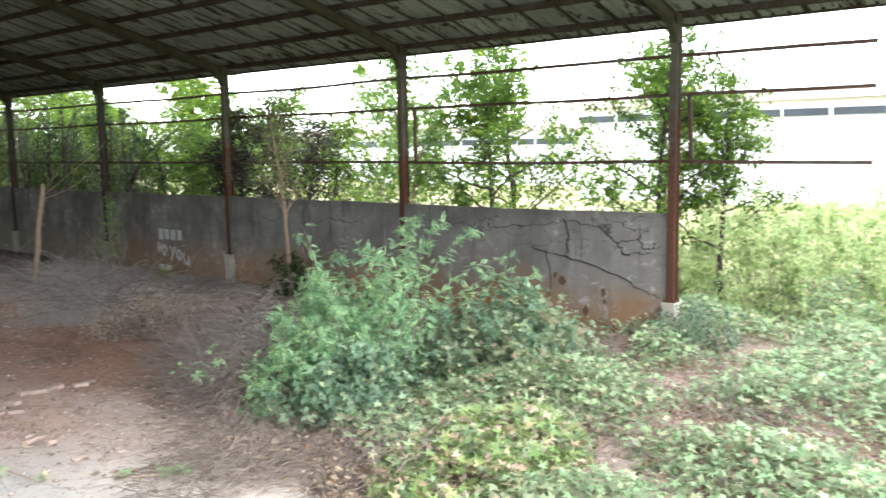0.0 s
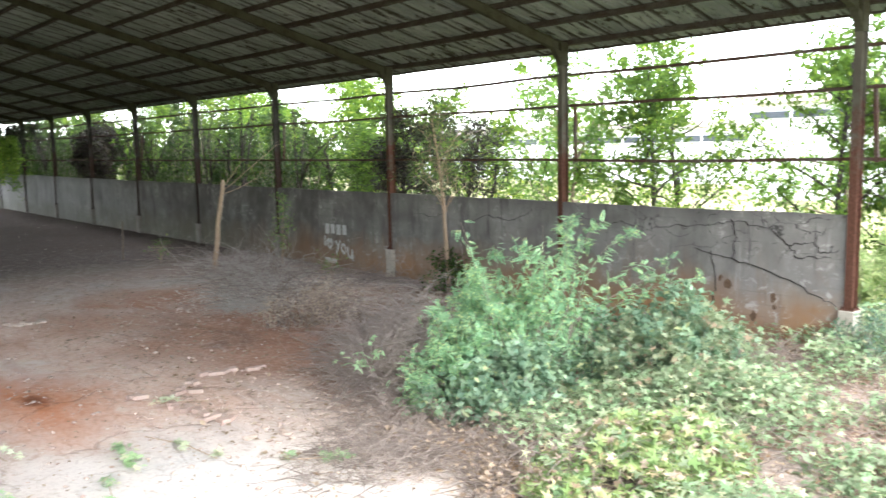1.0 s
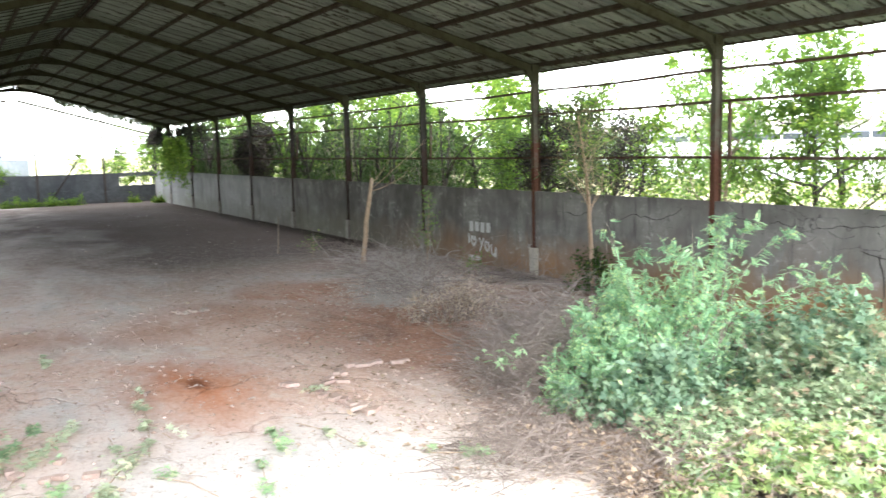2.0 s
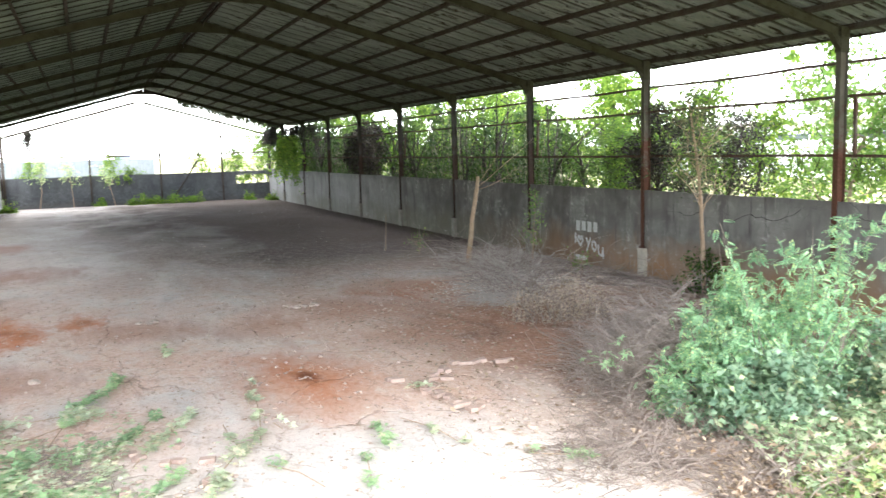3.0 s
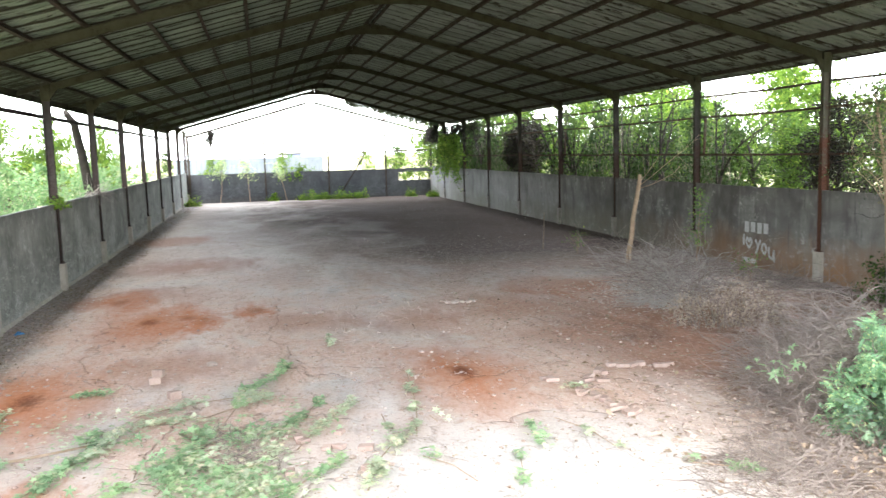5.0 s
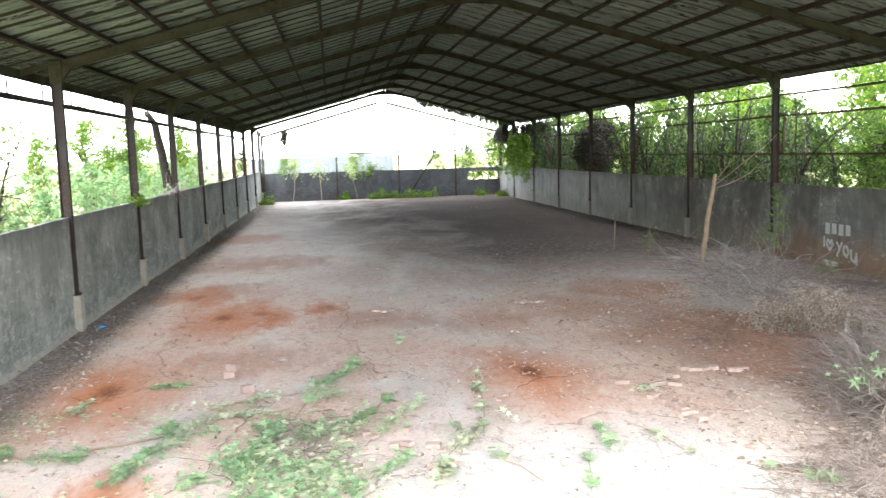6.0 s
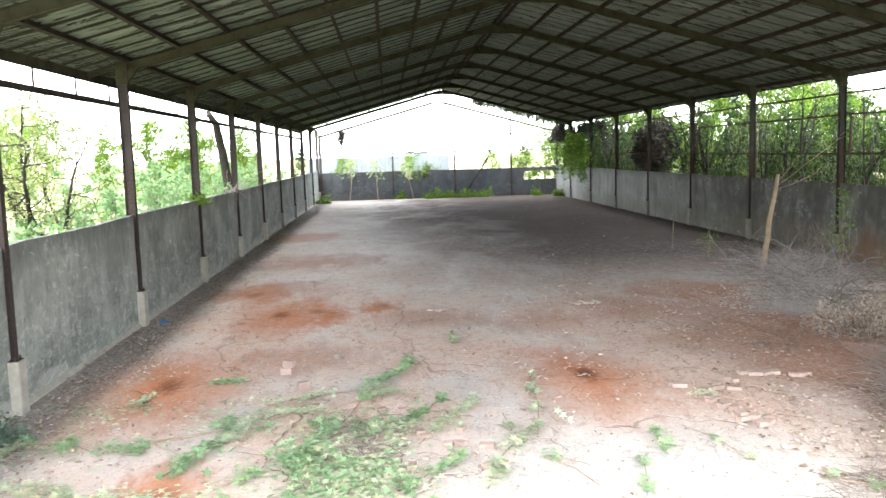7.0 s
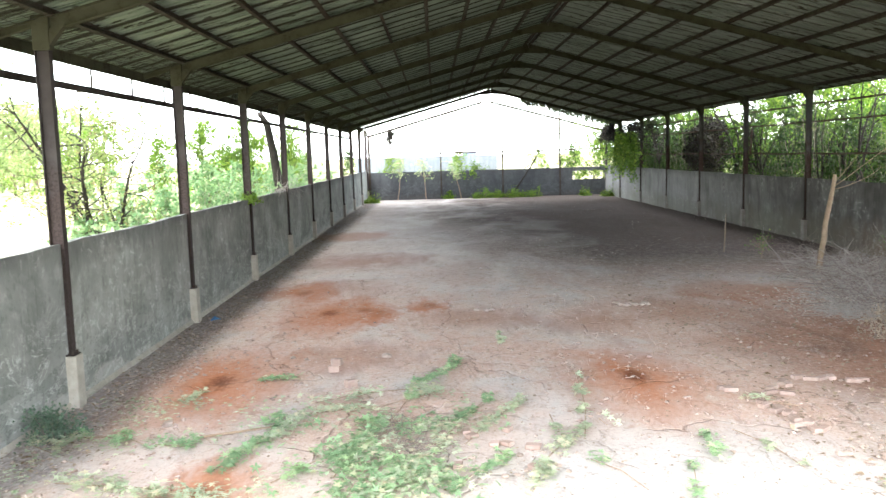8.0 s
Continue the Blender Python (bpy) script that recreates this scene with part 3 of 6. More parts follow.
M_TWIG = plain("dry_grey_twigs", (0.135, 0.107, 0.09), (0.27, 0.225, 0.195), 3, 0.9, 0.2)
M_BRICK = plain("dusty_fired_brick", (0.36, 0.25, 0.205), (0.47, 0.37, 0.315), 12, 0.95, 0.5, 0.4)
M_RUBBLE = plain("broken_mortar", (0.34, 0.265, 0.215), (0.49, 0.40, 0.34), 10, 0.95, 0.5, 0.3)
M_LITTER = plain("pale_litter", (0.48, 0.43, 0.37), (0.62, 0.57, 0.50), 20, 0.9, 0.2)
M_GAP = plain("dark_crack_cavity", (0.022, 0.02, 0.018), (0.035, 0.03, 0.027), 20, 1.0, 0.2)
M_SPALL = plain("rusty_spall", (0.07, 0.045, 0.03), (0.13, 0.085, 0.055), 20, 1.0, 0.3)
M_WHITE = plain("chalky_white_paint", (0.38, 0.37, 0.35), (0.52, 0.51, 0.48), 15, 0.9, 0.2)
M_CHALK = plain("thin_worn_chalk", (0.33, 0.325, 0.31), (0.5, 0.49, 0.47), 9, 0.9, 0.2)
M_FACADE = plain("white_painted_facade", (0.72, 0.73, 0.74), (0.80, 0.80, 0.80), 0.4, 0.8, 0.05)
M_WIN = plain("dusty_window_band", (0.05, 0.058, 0.07), (0.09, 0.10, 0.12), 0.5, 0.4, 0.05)
M_EAVES = plain("faded_pink_eaves", (0.50, 0.42, 0.40), (0.60, 0.52, 0.50), 0.5, 0.8, 0.05)
M_BLUE = plain("blue_grey_profiled_sheet", (0.20, 0.24, 0.33), (0.26, 0.30, 0.40), 0.5, 0.6, 0.05)
M_FENCE = plain("weathered_pale_sheet", (0.155, 0.175, 0.19), (0.20, 0.22, 0.235), 0.6, 0.8, 0.1)
M_TARP = plain("blue_plastic_scrap", (0.05, 0.20, 0.48), (0.08, 0.27, 0.58), 9, 0.4, 0.2)

# ---------------------------------------------------------------- plan
BAY, Y0 = 6.0, -0.27
FRAMES = [Y0 + BAY * k for k in range(1, 11)]
XL, XR, RIDGE = -5.19, 13.24, 4.08
SLOPE, APEX = 0.268, 7.75
Y_FRONT, Y_END = 2.55, FRAMES[-1] + 1.3
FAR = 65.2
X_EAVE = -6.03


def soffit(x):
    """Height of the underside of the rafters at x."""
    return APEX - SLOPE * abs(x - RIDGE)


# ground and floor
def ground_sheet():
    xs = np.concatenate([np.linspace(-900, -30, 8), np.linspace(-24, -7, 10), np.arange(-5.6, 14.1, 0.7), np.linspace(15, 30, 14), np.linspace(40, 900, 9)])
    ys = np.concatenate([np.linspace(-900, -30, 8), np.linspace(-20, 66, 90), np.linspace(75, 130, 10), np.linspace(180, 1500, 7)])
    V = []
    for y in ys:
        for x in xs:
            inside = -6.5 < x < 14.0 and -4 < y < 66
            z = -0.09 if inside else -0.05 + (noise.noise((x * 0.2, y * 0.2, 3)) * 0.18 if abs(x) < 60 else 0)
            V.append((x, y, z))
    n = len(xs)
    Q = [(j * n + i, j * n + i + 1, (j + 1) * n + i + 1, (j + 1) * n + i) for j in range(len(ys) - 1) for i in range(n - 1)]
    ob = new("ground", grid_mesh("ground", V, Q, M_GROUND, True))
    return tagged(ob, "dry earth and sparse grass round the shed", "ground", kind="structure")


def floor_slab():
    xs, ys = np.arange(-5.55, 14.3, 0.22), np.concatenate([np.arange(-6, 20, 0.22), np.linspace(20.2, 65.4, 120)])
    V = []
    for y in ys:
        for x in xs:
            z = noise.noise((x * 0.5, y * 0.5, 0)) * 0.022 + noise.noise((x * 2.1, y * 2.1, 5)) * 0.009
            for sx, sy, r in ((-3.45, 12.6, 0.45), (2.93, 12.2, 0.5), (-2.2, 18.1, 0.5), (-1.3, 18.05, 0.35)):
                d2 = ((x - sx) ** 2 + (y - sy) ** 2) / r ** 2
                z += 0.07 * math.exp(-d2) - 0.10 * math.exp(-d2 * 9)
            if x > 6 and y < 8:
                z += 0.10 * min(1, (x - 6) / 3) * min(1, (8 - y) / 3) * (1 + noise.noise((x, y, 9)))
            V.append((x, y, z))
    n = len(xs)
    Q = [(j * n + i, j * n + i + 1, (j + 1) * n + i + 1, (j + 1) * n + i) for j in range(len(ys) - 1) for i in range(n - 1)]
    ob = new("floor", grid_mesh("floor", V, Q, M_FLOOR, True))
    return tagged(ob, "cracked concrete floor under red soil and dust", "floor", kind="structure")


ground_sheet()
floor_slab()


# walls
def wall(name, a, b, top, thick, mat, label, seed):
    """A rendered wall from a to b (plan), its back thick metres to the right of the way, with an uneven face and coping."""
    a, b = Vector((*a, 0)), Vector((*b, 0))
    d = (b - a).normalized()
    out = Vector((d.y, -d.x, 0))
    n, rows = int((b - a).length / 0.3), 9
    prof = [(0, -0.12 + (top + 0.12) * k / rows) for k in range(rows + 1)] + [(thick, top - 0.01), (thick, -0.12)]
    V, F = [], []
    for i in range(n + 1):
        s = (b - a).length * i / n
        lift = noise.noise((s * 0.35, seed, 0)) * 0.02 + noise.noise((s * 1.7, seed, 2)) * 0.014
        for j, (o, z) in enumerate(prof):
            p = a + d * s + out * o
            if j <= rows:
                p = p + out * noise.noise((s * 0.5, z * 0.9, seed)) * 0.014
            V.append((p.x, p.y, z + (lift if z > top - 0.1 else 0)))
    m = len(prof)
    for i in range(n):
        for j in range(m):
            F.append((i * m + j, i * m + (j + 1) % m, (i + 1) * m + (j + 1) % m, (i + 1) * m + j))
    S = Shape().add(V, F)
    S.f += [tuple(range(m)), tuple(range(n * m, n * m + m))[::-1]]
    S.m += [0, 0]
    ob = part(name, S, mat)
    return tagged(ob, label, "wall", kind="structure")


wall_r = wall("wall_east", (13.25, 5.80), (13.25, FAR), 2.23, 0.14, M_WALL_R, "weathered grey cement wall with cracks and brown foot", 1.3)
wall("wall_west", (-5.305, FAR), (-5.305, -3.0), 2.33, 0.14, M_WALL_L, "plain grey rendered cement wall, streaked", 5.1)
wall_f = wall("wall_north", (10.72, FAR), (-5.48, FAR), 2.16, 0.14, M_WALL_F, "grey rendered wall closing the far end, darkened for shade", 8.7)


wall("wall_north_low", (13.40, FAR), (10.722, FAR), 1.24, 0.14, M_WALL_F, "low grey wall under an open slot, darkened for shade", 9.4)
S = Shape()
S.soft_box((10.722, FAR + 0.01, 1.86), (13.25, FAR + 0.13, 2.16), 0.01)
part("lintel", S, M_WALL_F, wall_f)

S = Shape()
S.prism([(0.0, -0.05), (0.05, -0.05), (0.05, 0.02), (0.012, 0.075), (0.0, 0.075)], (-5.303, -2.9, 0), (-5.303, FAR - 0.02, 0), up=(0, 0, 1))
tagged(part("baseboard", S, M_PED), "pale mortar fillet along the west wall's foot", "fillet", kind="structure")


def crack(pts, width, seed):
    """A jagged open crack along the east wall, given as (y, z) corners."""
    rg = random.Random(seed)
    P = []
    for (y0, z0), (y1, z1) in zip(pts, pts[1:]):
        for k in range(6):
            t = k / 6
            P.append((y0 + (y1 - y0) * t + rg.uniform(-0.03, 0.03), z0 + (z1 - z0) * t + rg.uniform(-0.03, 0.03)))
    P.append(pts[-1])
    V, F = [], []
    for i, (y, z) in enumerate(P):
        w = width * (0.25 + 0.75 * math.sin(math.pi * min(1, max(0.04, i / (len(P) - 1))))) * rg.uniform(0.6, 1.3)
        for dx in (13.232, 13.262):
            V += [(dx, y - w * 0.3, z + w / 2), (dx, y + w * 0.3, z - w / 2)]
    for i in range(len(P) - 1):
        q, r = 4 * i, 4 * i + 4
        F += [(q, q + 1, r + 1, r), (q + 2, q + 3, r + 3, r + 2), (q, r, r + 2, q + 2), (q + 1, r + 1, r + 3, q + 3)]
    part("crack", Shape().add(V, F), M_GAP, wall_r, "dark open crack in the render")


for i_, (pts_, w_) in enumerate([
    ([(8.5, 1.50), (7.79, 1.37), (6.87, 1.16), (6.3, 0.92), (5.93, 0.77)], 0.03),
    ([(8.3, 1.93), (7.8, 2.05), (7.1, 1.96), (6.76, 1.70), (6.34, 1.76), (6.12, 2.02)], 0.022),
    ([(7.8, 2.05), (7.7, 1.75), (7.79, 1.37)], 0.025), ([(6.76, 1.70), (6.6, 1.5), (6.05, 1.55)], 0.03),
    ([(9.6, 1.8), (9.1, 1.88), (8.3, 1.93)], 0.022), ([(6.34, 1.76), (6.2, 1.62), (5.95, 1.66)], 0.03),
    ([(11.2, 1.95), (10.6, 1.8), (10.2, 1.9), (9.6, 1.8)], 0.02), ([(8.2, 1.5), (8.1, 0.9), (8.15, 0.3)], 0.014),
    ([(12.6, 2.0), (13.2, 1.75), (14.1, 1.82), (14.6, 1.6)], 0.022), ([(15.4, 1.9), (15.9, 1.7), (16.7, 1.75)], 0.02)]):
    crack(pts_, w_ * 0.55, i_)

# spalled holes low on the east wall
for k_, (y_, z_, r_) in enumerate(((7.85, 0.93, 0.07), (7.0, 0.78, 0.06), (7.35, 0.42, 0.06), (6.98, 0.62, 0.04), (8.0, 1.02, 0.04))):
    S = Shape()
    rg = random.Random(k_)
    ring = [(13.240, y_ + math.cos(a) * r_ * rg.uniform(0.6, 1.2), z_ + math.sin(a) * r_ * rg.uniform(0.8, 1.9)) for a in [2 * math.pi * j / 9 for j in range(9)]]
    S.add(ring + [(13.262, y, z) for _, y, z in ring], [tuple(range(9))] + [(j, (j + 1) % 9, 9 + (j + 1) % 9, 9 + j) for j in range(9)])
    part("spall", S, M_SPALL, wall_r, "dark spalled hole in the render")


# graffiti on the east wall: a name as plain bars, the words below painted by hand
def graffiti():
    g = thing("graffiti", "chalky white painted graffiti on the cement wall", "graffiti")
    x = 13.226
    y = 21.0
    for k in range(4):
        S = Shape().soft_box((x, y - 0.24, 0.95 + 0.02 * (k % 2)), (x + 0.012, y - 0.04, 1.25), 0.004)
        part("bar", S, M_CHALK, g)
        y -= 0.30
    # each letter in brush strokes: steps along the wall and heights
    letters = [[(0.0, 0.30, 0.0, 0.0)], [(0.17, 0.24, 0.10, 0.10), (0.10, 0.10, 0.26, -0.06), (0.26, -0.06, 0.40, 0.12), (0.40, 0.12, 0.33, 0.24), (0.33, 0.24, 0.26, 0.12), (0.26, 0.12, 0.17, 0.24)],
               [(0.56, 0.22, 0.68, 0.06), (0.80, 0.24, 0.58, -0.16)], [(0.90, 0.16, 0.86, 0.0), (0.86, 0.0, 0.98, -0.12), (0.98, -0.12, 1.08, 0.0), (1.08, 0.0, 1.02, 0.16), (1.02, 0.16, 0.90, 0.16)],
               [(1.18, 0.12, 1.20, -0.14), (1.20, -0.14, 1.36, -0.20), (1.36, -0.20, 1.42, 0.06), (1.42, 0.06, 1.44, -0.26)]]
    for strokes in letters:
        S = Shape()
        for a, b, c, d in strokes:
            pts = [(x + 0.008, 21.0 - a - (c - a) * t, 0.58 - 0.05 * a + b + (d - b) * t) for t in (0.0, 0.5, 1.0)]
            S.sweep([(-0.034, -0.006), (0.034, -0.006), (0.028, 0.006), (-0.028, 0.006)], pts, up=(1, 0, 0))
        part("letter", S, M_CHALK, g)
    S = Shape()
    S.soft_box((x, 20.38, 0.10), (x + 0.012, 20.98, 0.24), 0.004)
    part("smear", S, M_WHITE, g)


graffiti()

# ---------------------------------------------------------------- steel frame
IBEAM = lambda w, h, t: [(-w / 2, 0), (w / 2, 0), (w / 2, t), (t / 2, t), (t / 2, h - t), (w / 2, h - t), (w / 2, h), (-w / 2, h), (-w / 2, h - t), (-t / 2, h - t), (-t / 2, t), (-w / 2, t)]
CHAN = lambda w, h, t: [(-w / 2, 0), (w / 2, 0), (w / 2, t), (-w / 2 + t, t), (-w / 2 + t, h - t), (w / 2, h - t), (w / 2, h), (-w / 2, h)]
ANGLE = lambda w, t: [(-w / 2, 0), (w / 2, 0), (w / 2, t), (-w / 2 + t, t), (-w / 2 + t, w), (-w / 2, w)]


def column(side, stub=True, pale=True, near=True):
    """A steel column; local x points into the shed."""
    e = thing("steel_column", "rust-brown steel column on a concrete stub" if stub else "rust-brown steel column against the cement wall", "column", "columns along the shed")
    top = soffit(XL if side < 0 else XR) + 0.16
    S = Shape()
    S.prism([(u, w - 0.11) for u, w in IBEAM(0.125 if near else 0.105, 0.20, 0.012)], (0, 0, 0.72 if stub else -0.05), (0, 0, top), up=(1, 0, 0))
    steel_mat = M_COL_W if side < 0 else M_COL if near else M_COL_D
    part("shaft", S, steel_mat, e)
    if stub:
        S = Shape()
        S.soft_box((-0.11, -0.125, -0.1), (0.16, 0.125, 0.74), 0.012)
        part("pedestal", S, M_PED if pale else M_STUB, e, "pale cast concrete stub" if pale else "grey-brown concrete stub")
        S = Shape()
        S.box((-0.125, -0.11, 0.742), (0.135, 0.11, 0.756))
        plate = part("base_plate", S, steel_mat, e)
        for bx in (-0.09, 0.10):
            for by in (-0.085, 0.085):
                S = Shape()
                S.tube([(bx, by, 0.74), (bx, by, 0.80)], [0.014, 0.014], 6)
                part("bolt", S, M_RAIL, plate)
    S = Shape()
    z0 = top - 0.16
    S.add([(0.11, s, z) for s, z in ((-0.06, z0 - 0.20), (0.06, z0 - 0.20), (0.06, z0 + 0.03), (-0.06, z0 + 0.03))] + [(0.34, s, z0 + 0.09) for s in (-0.06, 0.06)],
          [(0, 1, 2, 3), (0, 4, 5, 1), (3, 2, 5, 4), (0, 3, 4), (1, 5, 2)])
    part("knee_bracket", S, M_BEAM, e)
    S = Shape()
    S.soft_box((-0.12, -0.072, z0 - 0.26), (0.115, 0.072, z0 + 0.21), 0.006)
    part("column_head", S, M_BEAM, e, "olive-grey boxed column head")
    return e


def columns():
    made = {}
    for side, x in ((-1, XL), (1, XR)):
        for k, y in enumerate(FRAMES + [FAR - 0.15]):
            if side > 0 and k == 10:
                continue
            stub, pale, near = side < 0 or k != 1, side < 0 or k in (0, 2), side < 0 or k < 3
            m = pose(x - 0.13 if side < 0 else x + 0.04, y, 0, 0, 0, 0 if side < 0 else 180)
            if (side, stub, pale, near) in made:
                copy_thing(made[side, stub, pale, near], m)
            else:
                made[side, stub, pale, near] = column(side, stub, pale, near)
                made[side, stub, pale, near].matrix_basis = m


def rafters():
    e = thing("roof_rafter", "olive-grey steel rafter pair meeting at the ridge", "rafter", "rafters across the shed")
    for s, x in ((-1, XL - 0.12), (1, XR + 0.12)):
        S = Shape()
        S.prism(IBEAM(0.11, 0.19, 0.012), (x, 0, soffit(x)), (RIDGE, 0, APEX), up=(0, 0, 1))
        part("beam", S, M_BEAM, e)
        S = Shape()
        S.add([(RIDGE, -0.06, APEX + 0.01), (RIDGE, 0.06, APEX + 0.01), (RIDGE, 0.06, APEX - 0.17), (RIDGE, -0.06, APEX - 0.17)] +
              [(RIDGE + s * 0.8, -0.06, soffit(RIDGE + 0.8) + 0.004), (RIDGE + s * 0.8, 0.06, soffit(RIDGE + 0.8) + 0.004)],
              [(0, 1, 2, 3), (0, 4, 5, 1), (3, 2, 5, 4), (0, 3, 4), (1, 5, 2)])
        part("ridge_haunch", S, M_BEAM, e)
    S = Shape()
    S.prism(IBEAM(0.08, 0.10, 0.012), (-6.0, 0, soffit(-6.0) + 0.11), (XL - 0.08, 0, soffit(XL - 0.08) + 0.135))
    part("tail", S, M_BEAM, e)
    e.matrix_basis = pose(0, FRAMES[0], 0)
    for y in FRAMES[1:]:
        copy_thing(e, pose(0, y, 0))


def purlins():
    for s in (-1, 1):
        for k in range(10):
            off = 0.10 + 1.017 * k if s < 0 else 0.08 + 1.025 * k
            x = RIDGE + s * off
            sag = lambda y: -0.012 * math.sin(math.pi * ((y - Y0) / BAY % 1)) + 0.004 * math.sin(y * 1.3 + k)
            e = thing("purlin", "dark rusty steel purlin under the roof sheets", "purlin", "purlins")
            cuts = [Y_FRONT] + FRAMES[:-1] + [Y_END]
            for a, b in zip(cuts, cuts[1:]):
                S = Shape()
                ys = [a + (b - a - 0.006) * i / 3 for i in range(4)]
                S.sweep(CHAN(0.07, 0.10, 0.006), [(x, y, soffit(x) + 0.195 + sag(y)) for y in ys], up=(s * SLOPE, 0, 1))
                part("length", S, M_PURLIN, e)


def rails():
    for z in (3.08, 4.2, 4.82):
        h = lambda y: z + 0.025 * noise.noise((y * 0.4, z * 3, 0)) - 0.02 * math.sin(math.pi * ((y - Y0) / BAY % 1))
        e = thing("wall_rail", "thin rusted steel rail running between the columns", "rail", "rails of the open side")
        cuts = [Y_FRONT + 0.2] + FRAMES[:-1] + [Y_END]
        for a, b in zip(cuts, cuts[1:]):
            S = Shape()
            ys = [a + (b - a - 0.006) * i / 5 for i in range(6)]
            S.sweep(ANGLE(0.055, 0.008), [(XR + 0.19, y, h(y)) for y in ys])
            part("length", S, M_RAIL, e)
    for k in (0, 1, 3, 5):
        y = FRAMES[k]
        S = Shape()
        S.prism(ANGLE(0.06, 0.008), (XR + 0.22, y - 0.22 + 0.05 * k, 3.06), (XR + 0.22, y - 0.16, 4.25), up=(1, 0, 0))
        tagged(part("hanger_bar", S, M_RAIL), "short rusted hanger bar beside a column", "bar", "hanger bars")
    e = thing("eave_rail", "dark steel rail with short hangers below the eave", "rail")
    S = Shape()
    S.prism(CHAN(0.05, 0.11, 0.006), (X_EAVE, Y_FRONT + 0.1, 4.68), (X_EAVE, Y_END, 4.68))
    part("rail", S, M_PURLIN, e)
    y = Y_FRONT + 0.5
    S = Shape()
    S.box((X_EAVE - 0.015, -0.018, 4.788), (X_EAVE + 0.015, 0.018, 5.11))
    me = S.mesh("hanger", M_PURLIN)
    while y < Y_END - 0.5:
        h = new("hanger", me)
        h.parent = e
        h.location = (0, y, 0)
        y += 2.0
    S = Shape()
    S.prism(CHAN(0.07, 0.19, 0.006), (X_EAVE, Y_FRONT, 5.105), (X_EAVE, Y_END, 5.105))
    tagged(part("eave_beam", S, M_BEAM), "dark steel eave beam along the roof's west edge", "beam")
    S = Shape()
    S.prism(CHAN(0.04, 0.09, 0.005), (13.965, Y_FRONT, soffit(13.965) + 0.27), (13.965, Y_END, soffit(13.965) + 0.27))
    tagged(part("eave_strip", S, M_PURLIN), "thin dark steel strip closing the east eave", "trim", kind="structure")
    # netting stretched under the overhang
    rg = random.Random(8)
    S = Shape()
    za, zb = 5.30, soffit(-5.1) + 0.17
    y = Y_FRONT + 0.4
    while y < Y_END:
        S.tube([(X_EAVE + 0.02, y, za), (-5.55, y + rg.uniform(-0.02, 0.02), (za + zb) / 2 - 0.01 + rg.uniform(-0.012, 0.012)), (-5.12, y, zb)], [0.006] * 3, 3)
        y += 0.13 * rg.uniform(0.8, 1.25)
    for f in (0.2, 0.45, 0.7):
        S.tube([(X_EAVE + (-5.1 - X_EAVE) * f, Y_FRONT + 0.4 + 0.8 * q, za + (zb - za) * f - 0.012 + rg.uniform(-0.008, 0.008)) for q in range(int((Y_END - Y_FRONT - 0.5) / 0.8))], [0.005] * int((Y_END - Y_FRONT - 0.5) / 0.8), 3)
    tagged(part("eave_netting", S, M_NET), "wire netting under the west overhang", "netting", kind="stuff")


def roof():
    """Ribbed sheets, each its own piece, laid from the ridge to the eaves."""
    r = thing("roof", "aged ribbed zinc roof on steel frames", "roof", kind="structure")
    w, rib = 0.75, 0.25
    prof = []
    for k in range(3):
        y = k * rib
        prof += [(y, 0), (y + 0.160, 0), (y + 0.172, 0.042), (y + 0.228, 0.042), (y + 0.240, 0)]
    prof += [(w + 0.04, 0.0)]
    for s, xe, mat in ((-1, -6.15, M_SHEET_L), (1, 13.95, M_SHEET_R)):
        x0 = RIDGE + s * 0.02
        variants = []
        for v in range(5):
            V, F = [], []
            nx = 20
            for i in range(nx + 1):
                x = x0 + (xe - x0) * i / nx
                dip = 0.012 * noise.noise((i * 0.9, 7.0, s))
                for j, (y, h) in enumerate(prof):
                    edge = -0.005 if j == len(prof) - 1 else 0
                    V.append((x, y, soffit(x) + 0.305 + h + dip + edge))
            n = len(prof)
            F = [(i * n + j, i * n + j + 1, (i + 1) * n + j + 1, (i + 1) * n + j) for i in range(nx) for j in range(n - 1)]
            variants.append(Shape().add(V, F).mesh("roof_sheet", mat))
        y, k = Y_FRONT - 0.1, 0
        while y < Y_END - 0.3:
            ob = new("roof_sheet", variants[(k * 3) % 5])
            ob.parent = r
            ob.location = (0, y, 0.002 * (k % 2))
            y += w
            k += 1
    S = Shape()
    S.add([(RIDGE + dx, yy, APEX + 0.36 - abs(dx) * SLOPE) for yy in (Y_FRONT - 0.1, Y_END) for dx in (-0.25, 0, 0.25)], [(0, 1, 4, 3), (1, 2, 5, 4)])
    part("ridge_cap", S, M_SHEET_L, r)


